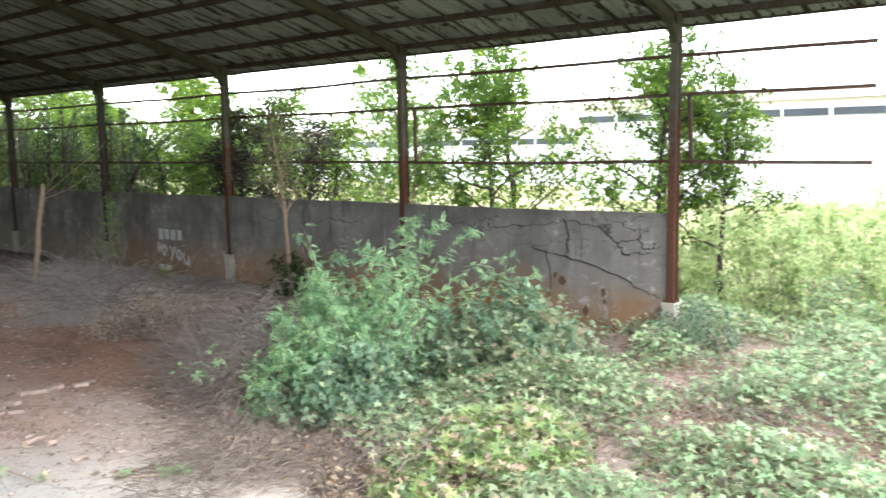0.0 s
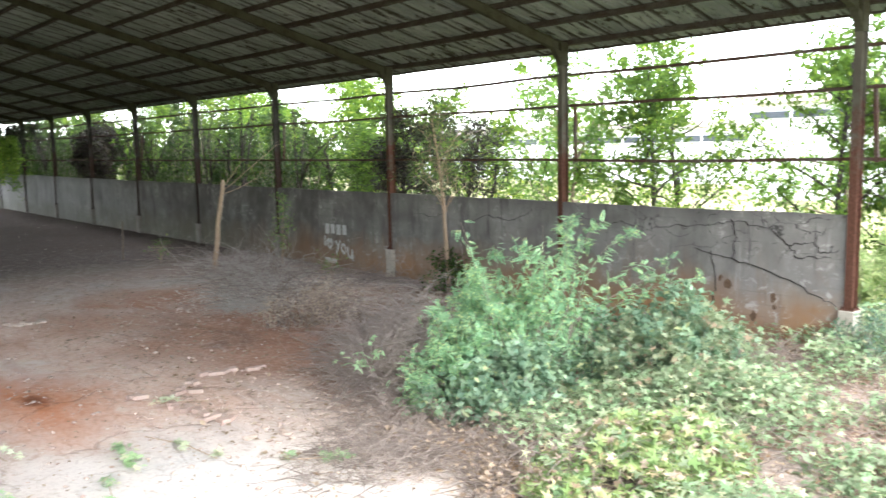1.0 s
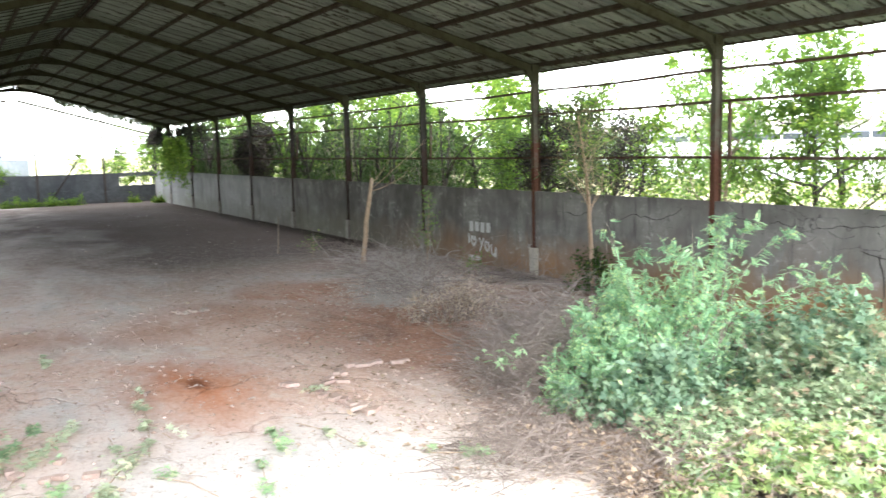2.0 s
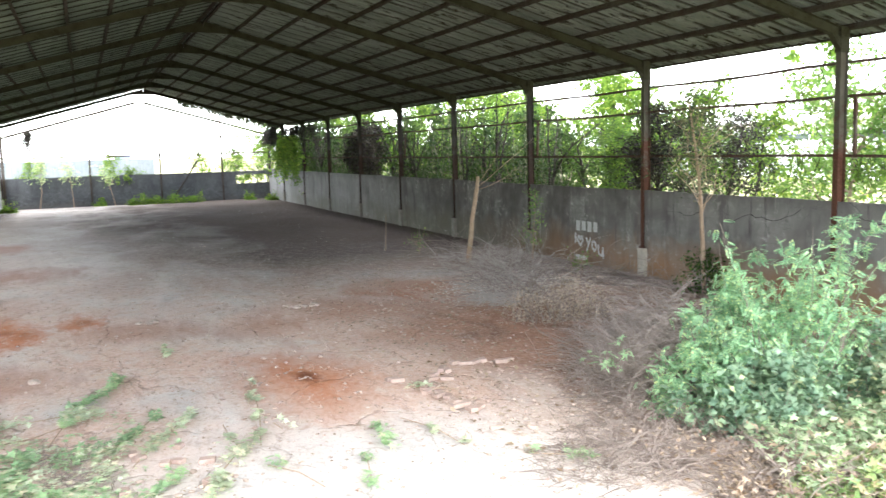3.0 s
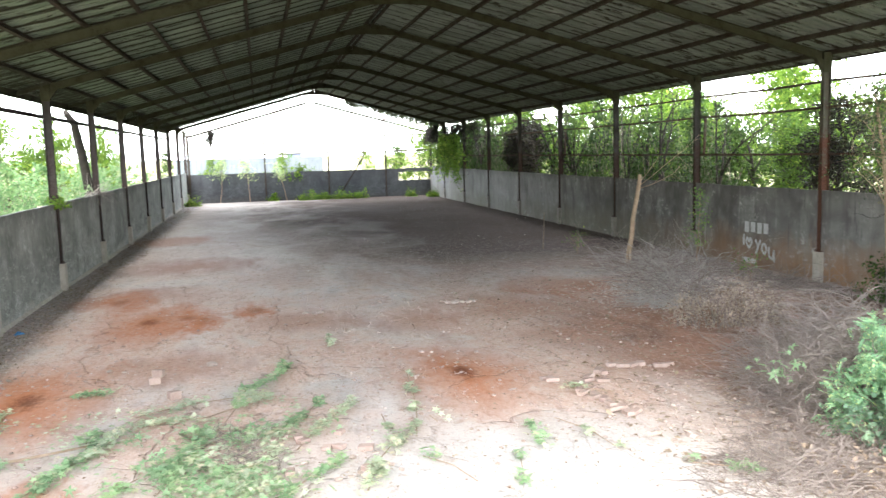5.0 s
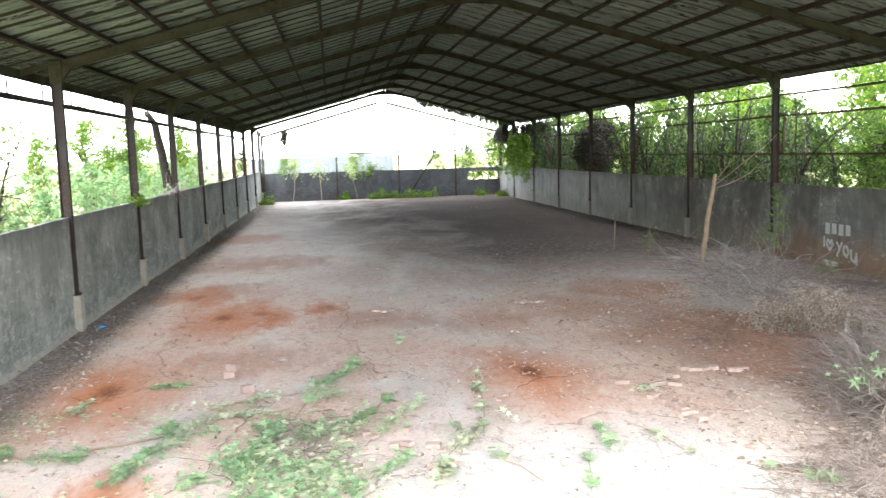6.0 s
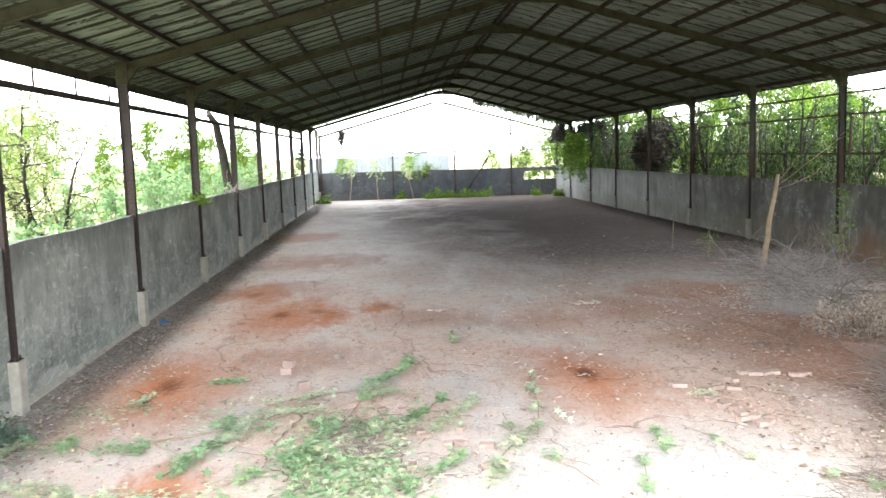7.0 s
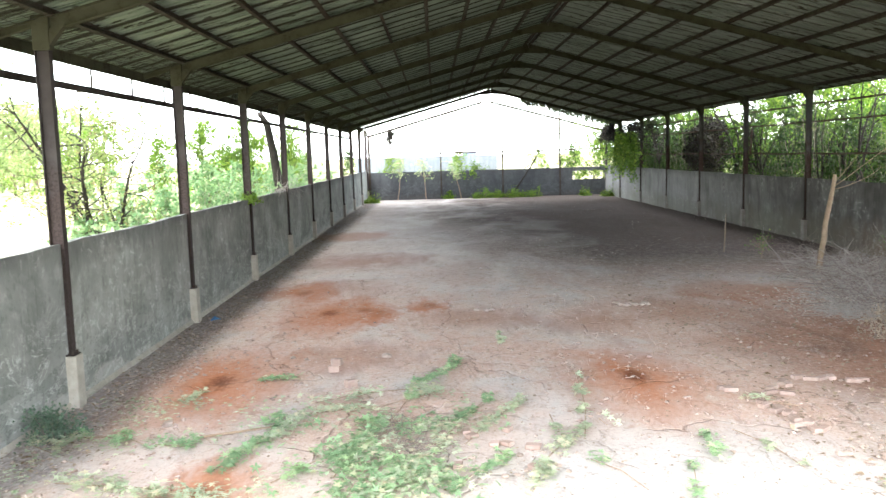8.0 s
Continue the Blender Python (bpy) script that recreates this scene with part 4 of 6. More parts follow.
def gable():
    e = thing("gable_frame", "thin steel posts and rails of the open far gable", "frame")
    for x in (0.4, 5.2, 9.66):
        S = Shape()
        S.prism(ANGLE(0.12, 0.01), (x, FAR - 0.1, 0.0), (x, FAR - 0.1, 4.6 if x != 9.66 else 6.3), up=(1, 0, 0))
        part("post", S, M_PURLIN, e)
    for z, a, b in ((3.5, XL, XR), (4.75, 5.2, XR)):
        S = Shape()
        S.prism(ANGLE(0.09, 0.01), (a, FAR - 0.1, z), (b, FAR - 0.1, z))
        part("rail", S, M_RAIL, e)
    for s, xe in ((-1, XL), (1, XR)):
        S = Shape()
        S.prism(ANGLE(0.17, 0.012), (xe, FAR - 0.1, 4.92), (RIDGE + s * 0.3, FAR - 0.1, 7.35), up=(0, 1, 0))
        part("verge_bar", S, M_PURLIN, e)
        S = Shape()
        S.prism(ANGLE(0.2, 0.012), (xe, FAR - 0.12, 0.0), (xe, FAR - 0.12, 5.1), up=(1, 0, 0))
        part("corner_post", S, M_PURLIN, e)
        S = Shape()
        S.prism(ANGLE(0.10, 0.01), (xe, Y_END - 1.0, soffit(xe) + 0.02), (xe, FAR - 0.1, 5.08))
        part("eave_bar", S, M_PURLIN, e)



columns()
rafters()
purlins()
rails()
gable()


# ---------------------------------------------------------------- plants
def bent(rg, p, d, length, steps, wander, lift=0.0):
    """A wandering line of points from p along d."""
    pts, p, d = [Vector(p)], Vector(p), Vector(d).normalized()
    for _ in range(steps):
        d = (d + Vector((rg.gauss(0, wander), rg.gauss(0, wander), rg.gauss(0, wander) + lift))).normalized()
        p = p + d * (length / steps)
        pts.append(p.copy())
    return pts


def make_tree(seed, height, spread, n_leaves, leaf, size, clear=0.3, limbs=9, airy=1.0, trunk_r=0.10, bark=None, label="", category="tree", lean=0.06, wander=0.10, rise=0.55, limb_r=0.55, gaps=0.25):
    """A tapered trunk, limbs, side branches and a crown of separate leaves set along many short twigs."""
    rg, rn = random.Random(seed), np.random.default_rng(seed)
    e = thing("tree", label, category, "trees round the shed")
    S = Shape()
    trunk = bent(rg, (0, 0, -0.1), (rg.gauss(0, lean), rg.gauss(0, lean), 1), height * 0.85, 8, wander, 0.04)
    S.tube(trunk, [trunk_r * (1 - 0.09 * i) for i in range(9)], 7)
    twigs = []
    for k in range(limbs):
        t = clear + (1 - clear) * (k + rg.random()) / limbs
        i = min(7, int(t * 8))
        p = trunk[i].lerp(trunk[i + 1], t * 8 - i)
        an = k * 2.4 + rg.uniform(-0.5, 0.5)
        ln = spread * (0.55 + 0.6 * rg.random()) * (1.05 - 0.55 * t)
        b = bent(rg, p, (math.cos(an), math.sin(an), rise + 0.5 * t), ln, 5, 0.22, 0.05)
        r0 = trunk_r * limb_r * (1 - 0.55 * t)
        S.tube(b, [r0 * (1 - 0.16 * j) for j in range(6)], 4)
        for j in range(2, 6):
            for _ in range(2):
                c = bent(rg, b[j], (rg.gauss(0, 1), rg.gauss(0, 1), rg.gauss(0.25, 0.6)), ln * rg.uniform(0.25, 0.55), 3, 0.3)
                S.tube([c[0], c[1], c[3]], [r0 * 0.3, r0 * 0.22, r0 * 0.08], 3)
                bare = rg.random() < gaps
                for q in range(1, 4):
                    for _ in range(2):
                        g = bent(rg, c[q], (rg.gauss(0, 1), rg.gauss(0, 1), rg.gauss(0.1, 0.45)), rg.uniform(0.28, 0.62) * airy, 2, 0.25, -0.12)
                        twigs.append((*g[0], *g[1], *g[2], 0.05 if bare else rg.uniform(0.2, 1.6)))
    part("trunk", S, bark or M_BARK, e, smooth=True)
    T = np.array(twigs)
    idx = rn.choice(len(T), n_leaves, p=T[:, 9] / T[:, 9].sum())
    t = rn.uniform(0.1, 2.0, n_leaves)[:, None]
    A, B, C = T[idx, 0:3], T[idx, 3:6], T[idx, 6:9]
    pos = np.where(t < 1, A + (B - A) * t, B + (C - B) * (t - 1)) + rn.normal(size=(n_leaves, 3)) * 0.045
    part("crown", leaves("crown", pos, size, leaf, rn, 0.35, out=unit(C - A) * 0.7), leaf, e)
    return e


def twig_heap(name, label, spots, n, length, h, seed, mat, thick=0.006, category="brushwood"):
    """A tangle of thin dry stems lying and arching over the given (x, y, radius) spots."""
    rg = random.Random(seed)
    S = Shape()
    for k in range(n):
        x, y, r = spots[k % len(spots)]
        a, q = rg.uniform(0, 6.283), math.sqrt(rg.random()) * r
        p = (x + math.cos(a) * q, y + math.sin(a) * q, max(0.02, h * (1 - q / r) * rg.random()))
        b = rg.uniform(0, 6.283)
        ln = length * rg.uniform(0.4, 1.3)
        pts = bent(rg, p, (math.cos(b), math.sin(b), rg.uniform(-0.1, 0.7)), ln, 5, 0.28, -0.10)
        pts = [Vector((v.x, v.y, max(v.z, 0.015 + 0.02 * rg.random()))) for v in pts]
        t = thick * rg.uniform(0.5, 1.6)
        S.tube(pts, [t * (1 - 0.13 * i) for i in range(6)], 3)
    return tagged(part(name, S, mat), label, category, kind="stuff")


def shrub(seed, at, rx, ry, h, n_leaves, size, leaf, label, shoots=14, shoot_h=1.0, lobed=False, name="shrub", stems=26):
    """Stems fanning from the ground with leaves along them; a few shoots stand out above."""
    rg, rn = random.Random(seed), np.random.default_rng(seed)
    e = thing(name, label, "shrub", at=pose(*at))
    S, pts = Shape(), []
    for k in range(stems + shoots):
        a, q = rg.uniform(0, 6.283), math.sqrt(rg.random()) * (1 if k < stems else 0.62)
        x, y = math.cos(a) * q * rx * 0.92, math.sin(a) * q * ry * 0.92
        hh = h * (1.05 - 0.6 * q * q) if k < stems else h * rg.uniform(0.9, 1.0) * (1.1 - 0.5 * q) + shoot_h * rg.random()
        d = (math.cos(a) * q * 0.3 + rg.gauss(0, 0.16), math.sin(a) * q * 0.3 + rg.gauss(0, 0.16), 1)
        c = bent(rg, (x, y, -0.05), d, hh * 1.15, 7, 0.13 if k < stems else 0.06, 0.0 if k < stems else 0.05)
        S.tube(c, [0.014 * (1 - 0.11 * i) for i in range(8)], 4)
        wgt = rg.uniform(0.1, 1.7) if k < stems else 1.1
        for i in range(0 if k < stems else 3, 7):
            for _ in range(5):
                side = c[i].lerp(c[i + 1], rg.random())
                tw = bent(rg, side, (rg.gauss(0, 1), rg.gauss(0, 1), rg.gauss(0.3, 0.5)), rg.uniform(0.12, 0.42) * (1 if k < stems else 0.45), 4, 0.15, 0.12)
                pts += [(p.x, p.y, p.z, wgt) for p in tw]
    tagged(part("stem_tangle", S, M_TWIG, e), kind="stuff")
    P = np.array(pts)
    w = P[:, 3] * np.repeat(rn.gamma(0.35, 1.0, len(P) // 5 + 1), 5)[:len(P)]
    idx = rn.choice(len(P), n_leaves, p=w / w.sum())
    pos = P[idx, :3] + rn.normal(size=(n_leaves, 3)) * (0.035 if size < 0.1 else 0.06)
    pos[:, 2] = np.maximum(pos[:, 2], 0.03)
    part("foliage", leaves("foliage", pos, size, leaf, rn, 0.15, lobed, 0.25), leaf, e)
    return e


def carpet(name, label, seed, n, pick, size, leaf, lobed=True, lift=0.12, flat=0.8, category="ground cover"):
    """Leaves spread over the ground where pick(rn) puts them (x, y, height)."""
    rn = np.random.default_rng(seed)
    P = pick(rn, n)
    P[:, 2] += rn.random(len(P)) * lift
    ob = new(name, leaves(name, P, size, leaf, rn, -0.05, lobed, flat))
    return tagged(ob, label, category, kind="stuff")


# trees beyond the east wall
def east_trees():
    proto = [
        make_tree(11, 5.8, 2.7, 6800, M_LEAF_MID, 0.112, 0.30, 16, 1.0, 0.09, bark=M_DARKBARK, label="leafy young tree with a slim trunk"),
        make_tree(12, 6.6, 2.9, 6500, M_LEAF_LIGHT, 0.114, 0.22, 16, 1.1, 0.08, bark=M_DARKBARK, label="light green airy tree in the sun", gaps=0.35),
        make_tree(13, 5.2, 2.8, 7000, M_LEAF_TREE, 0.117, 0.12, 18, 1.1, 0.07, bark=M_DARKBARK, label="dense dark green tree behind the wall", gaps=0.15),
        make_tree(14, 7.4, 3.2, 6800, M_LEAF_MID, 0.117, 0.3, 15, 1.1, 0.10, bark=M_DARKBARK, label="tall leafy tree rising past the eave"),
        make_tree(15, 5.2, 2.8, 6600, M_LEAF_LIGHT, 0.117, 0.10, 17, 1.1, 0.06, bark=M_DARKBARK, label="bushy bright green tree behind the wall"),
        make_tree(16, 5.9, 2.7, 5600, M_LEAF_COOL, 0.11, 0.22, 15, 0.9, 0.075, bark=M_BARK, label="airy young tree with leaves in layered sprays", gaps=0.42, rise=0.25),
    ]
    rg = random.Random(3)
    spots = [(17.4, 7.9, 0, 1.0), (19.6, 8.4, 5, 1.05), (17.9, 6.6, 0, 0.85), (17.2, 12.2, 0, 1.0), (16.6, 14.2, 5, 1.0), (20.5, 13.6, 1, 1.0), (20.5, 18.4, 1, 0.95), (19.5, 20.6, 4, 0.95), (16.2, 11.0, 4, 0.42), (15.6, 21.8, 0, 0.75)]
    y = 23.4
    while y < 64:
        # front row darker, back row brighter: lit tops put into the leaf colour
        if not 40.5 < y < 48.5:
            spots.append((rg.uniform(16.0, 16.8), y, rg.choice((2, 2, 2, 0)), rg.uniform(0.75, 0.95)))
        spots.append((rg.uniform(17.6, 19.2), y + 0.9, rg.choice((4, 3, 4, 1)), rg.uniform(1.0, 1.2)))
        y += rg.uniform(2.6, 3.4)
    spots += [(15.9, 57.4, 2, 1.1), (16.2, 61.0, 2, 1.15), (16.0, 65.0, 2, 1.1), (15.2, 69.5, 2, 1.0), (23.0, 28.0, 4, 1.2), (23.5, 34.0, 1, 1.2), (23.0, 40.0, 4, 1.25), (23.5, 47.0, 1, 1.2), (23.0, 54.0, 4, 1.2)]
    used = set()
    for x, y, k, s in spots:
        m = pose(x, y, -0.05, 0, 0, rg.uniform(0, 360))
        if k in used:
            ob = copy_thing(proto[k], m)
        else:
            ob = proto[k]
            ob.matrix_basis = m
            used.add(k)
        ob.scale = (s, s, s * rg.uniform(0.95, 1.1))
    return proto


proto = east_trees()


def wall_scrub():
    """Low growth crowding the back of the east wall, deep shade put into its leaf colour."""
    rg = random.Random(61)
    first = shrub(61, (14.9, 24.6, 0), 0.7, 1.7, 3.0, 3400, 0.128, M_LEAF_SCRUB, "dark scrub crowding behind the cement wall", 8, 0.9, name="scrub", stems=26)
    y = 27.4
    while y < 66:
        if not 40.4 < y < 47.6:
            copy_thing(first, pose(rg.uniform(14.9, 15.2), y, 0, 0, 0, rg.choice((0, 180)) + rg.uniform(-8, 8))).scale = (1, rg.uniform(0.85, 1.1), rg.uniform(1.1, 1.7))
        y += rg.uniform(2.4, 3.4)


wall_scrub()


def leaning_tree():
    """Several crooked stems fanning from one stool, sprays of thin leaves at their ends."""
    rg, rn = random.Random(21), np.random.default_rng(21)
    e = thing("tree", "half-bare tree with crooked grey-brown stems and thin yellow-green leaves", "tree", "trees round the shed", at=pose(-8.4, 21.4, -0.05))
    S, P = Shape(), []
    for dx, dy, dz, ln, r in ((0.1, -1.3, 0.8, 5.2, 0.10), (0.2, -1.2, 1.0, 5.6, 0.085), (0.0, -0.7, 1.2, 5.4, 0.06), (-0.3, 0.3, 1.2, 3.4, 0.05), (0.2, -0.75, 0.8, 4.2, 0.07), (-0.8, -0.5, 1.3, 6.0, 0.06), (-0.5, 0.1, 1.5, 5.4, 0.035)):
        limb = bent(rg, (rg.gauss(0, 0.12), rg.gauss(0, 0.15), 0.9), (dx, dy, dz), ln, 10, 0.13, 0.015)
        S.tube([Vector((0, 0, 0))] + limb, [r * 1.1] + [r * (1 - 0.085 * i) for i in range(11)], 6)
        for i in range(3, 11):
            for _ in range(3):
                tw = bent(rg, limb[i], (rg.gauss(0, 1), rg.gauss(0, 1), rg.gauss(0.5, 0.6)), rg.uniform(0.5, 1.5), 6, 0.2, 0.02)
                S.tube(tw, [r * 0.22 * (1 - 0.13 * k) for k in range(7)], 3)
                full = rg.random() < 0.25 + 0.07 * i
                for q in tw[2:]:
                    P += [(q.x + rg.gauss(0, 0.13), q.y + rg.gauss(0, 0.13), q.z + rg.gauss(-0.05, 0.11)) for _ in range(9 if full else 1)]
    part("trunk", S, M_DARKBARK, e, smooth=True)
    part("crown", leaves("crown", np.array(P), 0.085, M_LEAF_FEATHER, rn, 0.4), M_LEAF_FEATHER, e)


def west_and_far_trees():
    rg = random.Random(9)
    leaning_tree()
    for x, y, k, s in ((-10.6, 31.5, 1, 0.72), (-10.2, 36.5, 1, 0.85), (-9.8, 40.0, 0, 0.8), (-9.5, 43.0, 1, 0.9), (-10.4, 46.0, 4, 1.0), (-9.0, 50.0, 1, 0.9), (-9.6, 54.0, 4, 0.9), (-10, 58, 4, 0.8), (-17.5, 38, 1, 0.85), (-20, 50, 1, 1.0), (-22, 30, 1, 0.7), (-16.0, 26.5, 1, 0.72)):
        copy_thing(proto[k], pose(x, y, -0.1, 0, 0, rg.uniform(0, 360))).scale = (s, s, s)
    for x, y, k, s in ((-3.8, 70, 1, 0.55), (1.6, 69.0, 1, 0.62), (3.5, 68.5, 0, 0.5), (8.8, 69, 1, 0.6), (11.5, 72, 2, 0.8), (15, 75, 3, 0.9), (-7.5, 74, 2, 0.8)):
        copy_thing(proto[k], pose(x, y, -0.1, 0, 0, rg.uniform(0, 360))).scale = (s, s, s)


west_and_far_trees()

# the wood behind the first rows of trees on the east
def far_wood(rn, n):
    x, y = rn.uniform(21, 32, n), rn.uniform(19, 84, n)
    top = np.array([4.6 + 2.4 * noise.noise((u * 0.22, v * 0.22, 3.0)) + 0.8 * noise.noise((u * 0.9, v * 0.9, 8.0)) for u, v in zip(x, y)]) * np.clip((y - 17.0) / 9.0, 0.3, 1.0)
    return np.stack([x, y, top * rn.random(n) ** 0.7], 1)


carpet("far_wood", "dense green wood behind the trees", 81, 13000, far_wood, 0.24, M_LEAF_TREE, False, 0.1, 0.1, "wood")
# a brighter leaf colour gives the wood its lit tops
carpet("far_wood", "lit leaves on the wood behind the trees", 82, 5000, far_wood, 0.2, M_LEAF_MID, False, 0.2, 0.1, "wood")


# pale tree line well back on the west and north, dark bare stems close behind the east wall
def tree_line():
    rg = random.Random(17)
    p = make_tree(18, 6.4, 3.2, 4200, M_LEAF_SUN, 0.27, 0.10, 14, 1.3, 0.09, label="sunlit pale green tree in the distance")
    p.matrix_basis = pose(-52, 6, -0.1)
    for k in range(22):
        y = -6 + 4.6 * k
        s = rg.uniform(1.5, 2.2)
        copy_thing(p, pose(rg.uniform(-66, -50), y * 1.5, -0.1, 0, 0, rg.uniform(0, 360))).scale = (s, s, s * 0.95)
    b = make_tree(19, 6.2, 2.0, 900, M_LEAF_TREE, 0.12, 0.16, 8, 1.0, 0.17, M_DARKBARK, "dark bare-stemmed tree close behind the wall", lean=0.25, rise=1.3, limb_r=0.55)
    b.matrix_basis = pose(14.9, 40.4, 0, 0, 0, 20)
    for x, y, a, s in ((15.0, 55.6, 80, 0.9), (15.1, 52.0, 200, 0.8), (15.1, 36.4, 300, 0.85), (15.0, 33.6, 60, 0.7), (15.0, 29.0, 220, 0.85), (15.2, 59.0, 30, 0.9), (15.1, 26.4, 140, 0.8), (15.1, 24.0, 10, 0.7)):
        copy_thing(b, pose(x, y, 0, 0, 0, a)).scale = (s, s, s)


tree_line()


def forked_trunks():
    """Trunks forking close behind the east wall, silhouette-dark in colour, with few leaves."""
    rg = random.Random(58)
    for x, y, r, top in ((14.35, 40.3, 0.13, 5.6), (14.4, 55.6, 0.13, 5.4), (14.5, 53.4, 0.08, 5.3), (14.5, 36.4, 0.07, 4.6), (14.45, 34.9, 0.06, 4.6), (14.4, 28.6, 0.085, 5.2), (14.5, 31.6, 0.06, 4.8), (14.4, 24.9, 0.07, 5.3), (14.5, 49.0, 0.08, 5.3)):
        e = thing("tree", "forking trunk close behind the wall, dark as a silhouette", "tree", "trees round the shed", at=pose(x, y, -0.05))
        S = Shape()
        stem = bent(rg, (0, 0, 0), (0.0, rg.gauss(0, 0.08), 1), 2.5, 5, 0.06)
        S.tube(stem, [r * (1 - 0.05 * i) for i in range(6)], 7)
        for side in (-1, 1, 0.2):
            limb = bent(rg, stem[5 if side != 0.2 else 4], (rg.uniform(0, 0.2), side * rg.uniform(0.3, 0.6), 1), (top - 2.4) * rg.uniform(0.9, 1.2), 6, 0.12)
            S.tube(limb, [r * 0.62 * (1 - 0.12 * i) for i in range(7)], 6)
            for q in limb[1:]:
                for _ in range(2):
                    S.tube(bent(rg, q, (rg.gauss(0.2, 0.4), rg.gauss(0, 1), 0.6), rg.uniform(0.5, 1.2), 4, 0.18), [r * 0.2, r * 0.16, r * 0.12, r * 0.08, r * 0.04], 4)
        part("trunk", S, M_DARKBARK, e, smooth=True)


forked_trunks()

# leaning dark trunk past the west wall
S = Shape()
S.tube([(-6.9, 37.6, 0), (-6.95, 37.1, 2.4), (-7.0, 36.6, 3.6), (-7.05, 35.7, 4.9), (-7.1, 34.6, 5.3)], [0.22, 0.2, 0.18, 0.15, 0.11], 8)
tagged(part("dead_tree", S, M_DARKBARK, smooth=True), "thick dark bare trunk leaning outside the west wall", "tree trunk")

# slim tree growing at the foot of the east wall, half bare
slim = make_tree(31, 5.3, 1.7, 3600, M_LEAF_DKGREEN, 0.06, 0.40, 24, 1.3, 0.065, M_PALE, "slim pale-trunked sapling against the cement wall", lean=0.0, wander=0.03, rise=0.8, limb_r=0.34)
slim.matrix_basis = pose(12.8, 14.9, 0, 0, 0, 40)
# dark withered crowns above the wall
for k_, (x_, y_, s_, n_, l_) in enumerate(((15.3, 19.6, 1.15, 13000, 0.07), (15.6, 17.4, 1.0, 6000, 0.065))):
    dk = make_tree(33 + k_, 4.6, 1.9, n_, M_LEAF_DARK, l_, 0.42, 18, 0.9, 0.08, M_DARKBARK, "dark withered climber-choked tree behind the wall", gaps=0.0 if n_ > 20000 else 0.3)
    dk.matrix_basis = pose(x_, y_, 0)
    dk.scale = (s_, s_, 1.0)

# round black-brown crown choked by dead climber, close behind the wall
def choked_tree():
    rg, rn = random.Random(36), np.random.default_rng(36)
    e = thing("tree", "round blackish crown choked by dead climber behind the wall", "tree", "trees round the shed", at=pose(15.1, 46.0, 0))
    S = Shape()
    S.tube(bent(rg, (0, 0, -0.1), (0.05, 0, 1), 3.4, 5, 0.06), [0.16, 0.15, 0.13, 0.11, 0.09, 0.06], 7)
    for k in range(10):
        S.tube(bent(rg, (0, 0, 2.2 + 0.1 * k), (rg.gauss(0, 1), rg.gauss(0, 1), 0.7), 1.5, 4, 0.2), [0.05, 0.04, 0.03, 0.02, 0.01], 5)
    part("trunk", S, M_DARKBARK, e, smooth=True)
    n = 19000
    d = unit(rn.normal(size=(n, 3)))
    lump = np.array([noise.noise((a * 2.1, b * 2.1, c * 2.1)) for a, b, c in d])
    r = (1.0 + 0.42 * lump) * rn.random(n) ** 0.4
    pos = d * r[:, None] * np.array([1.25, 1.35, 1.55]) + np.array([0, 0, 3.5])
    part("crown", leaves("crown", pos, 0.13, M_LEAF_DARK, rn, 0.6), M_LEAF_DARK, e)


choked_tree()

# leaning bare stakes inside
S = Shape()
S.tube([(10.34, 22.34, -0.05), (10.38, 22.36, 0.35), (10.46, 22.33, 0.9), (10.50, 22.36, 1.3), (10.61, 22.34, 1.9), (10.66, 22.31, 2.25), (10.72, 22.34, 2.6)], [0.085, 0.075, 0.07, 0.064, 0.062, 0.055, 0.045], 8)
tagged(part("leaning_pole", S, M_PALE, smooth=True), "bare pale leaning trunk standing in the floor", "tree trunk")
# thin bleached limb springing from the pole's head
rg_ = random.Random(44)
S = Shape()
for k_, (dx_, dz_, l_) in enumerate(((1.0, 0.12, 1.7), (1.0, 0.55, 2.6), (0.5, 1.0, 1.0))):
    limb_ = bent(rg_, (10.68 + 0.01 * k_, 22.34, 2.2 + 0.08 * k_), (dx_, -0.15 + 0.1 * k_, dz_), l_, 7, 0.13, 0.03)
    S.tube(limb_, [0.011, 0.010, 0.009, 0.008, 0.007, 0.006, 0.005, 0.003], 5)
    for q_ in limb_[2:7]:
        S.tube(bent(rg_, q_, (rg_.gauss(0.3, 0.6), rg_.gauss(0, 0.6), rg_.gauss(0.5, 0.5)), rg_.uniform(0.25, 0.6), 3, 0.2), [0.005, 0.004, 0.003, 0.002], 3)
tagged(part("bare_branch", S, M_PALE, smooth=True), "thin pale brown twigs reaching from the leaning trunk", "branch")
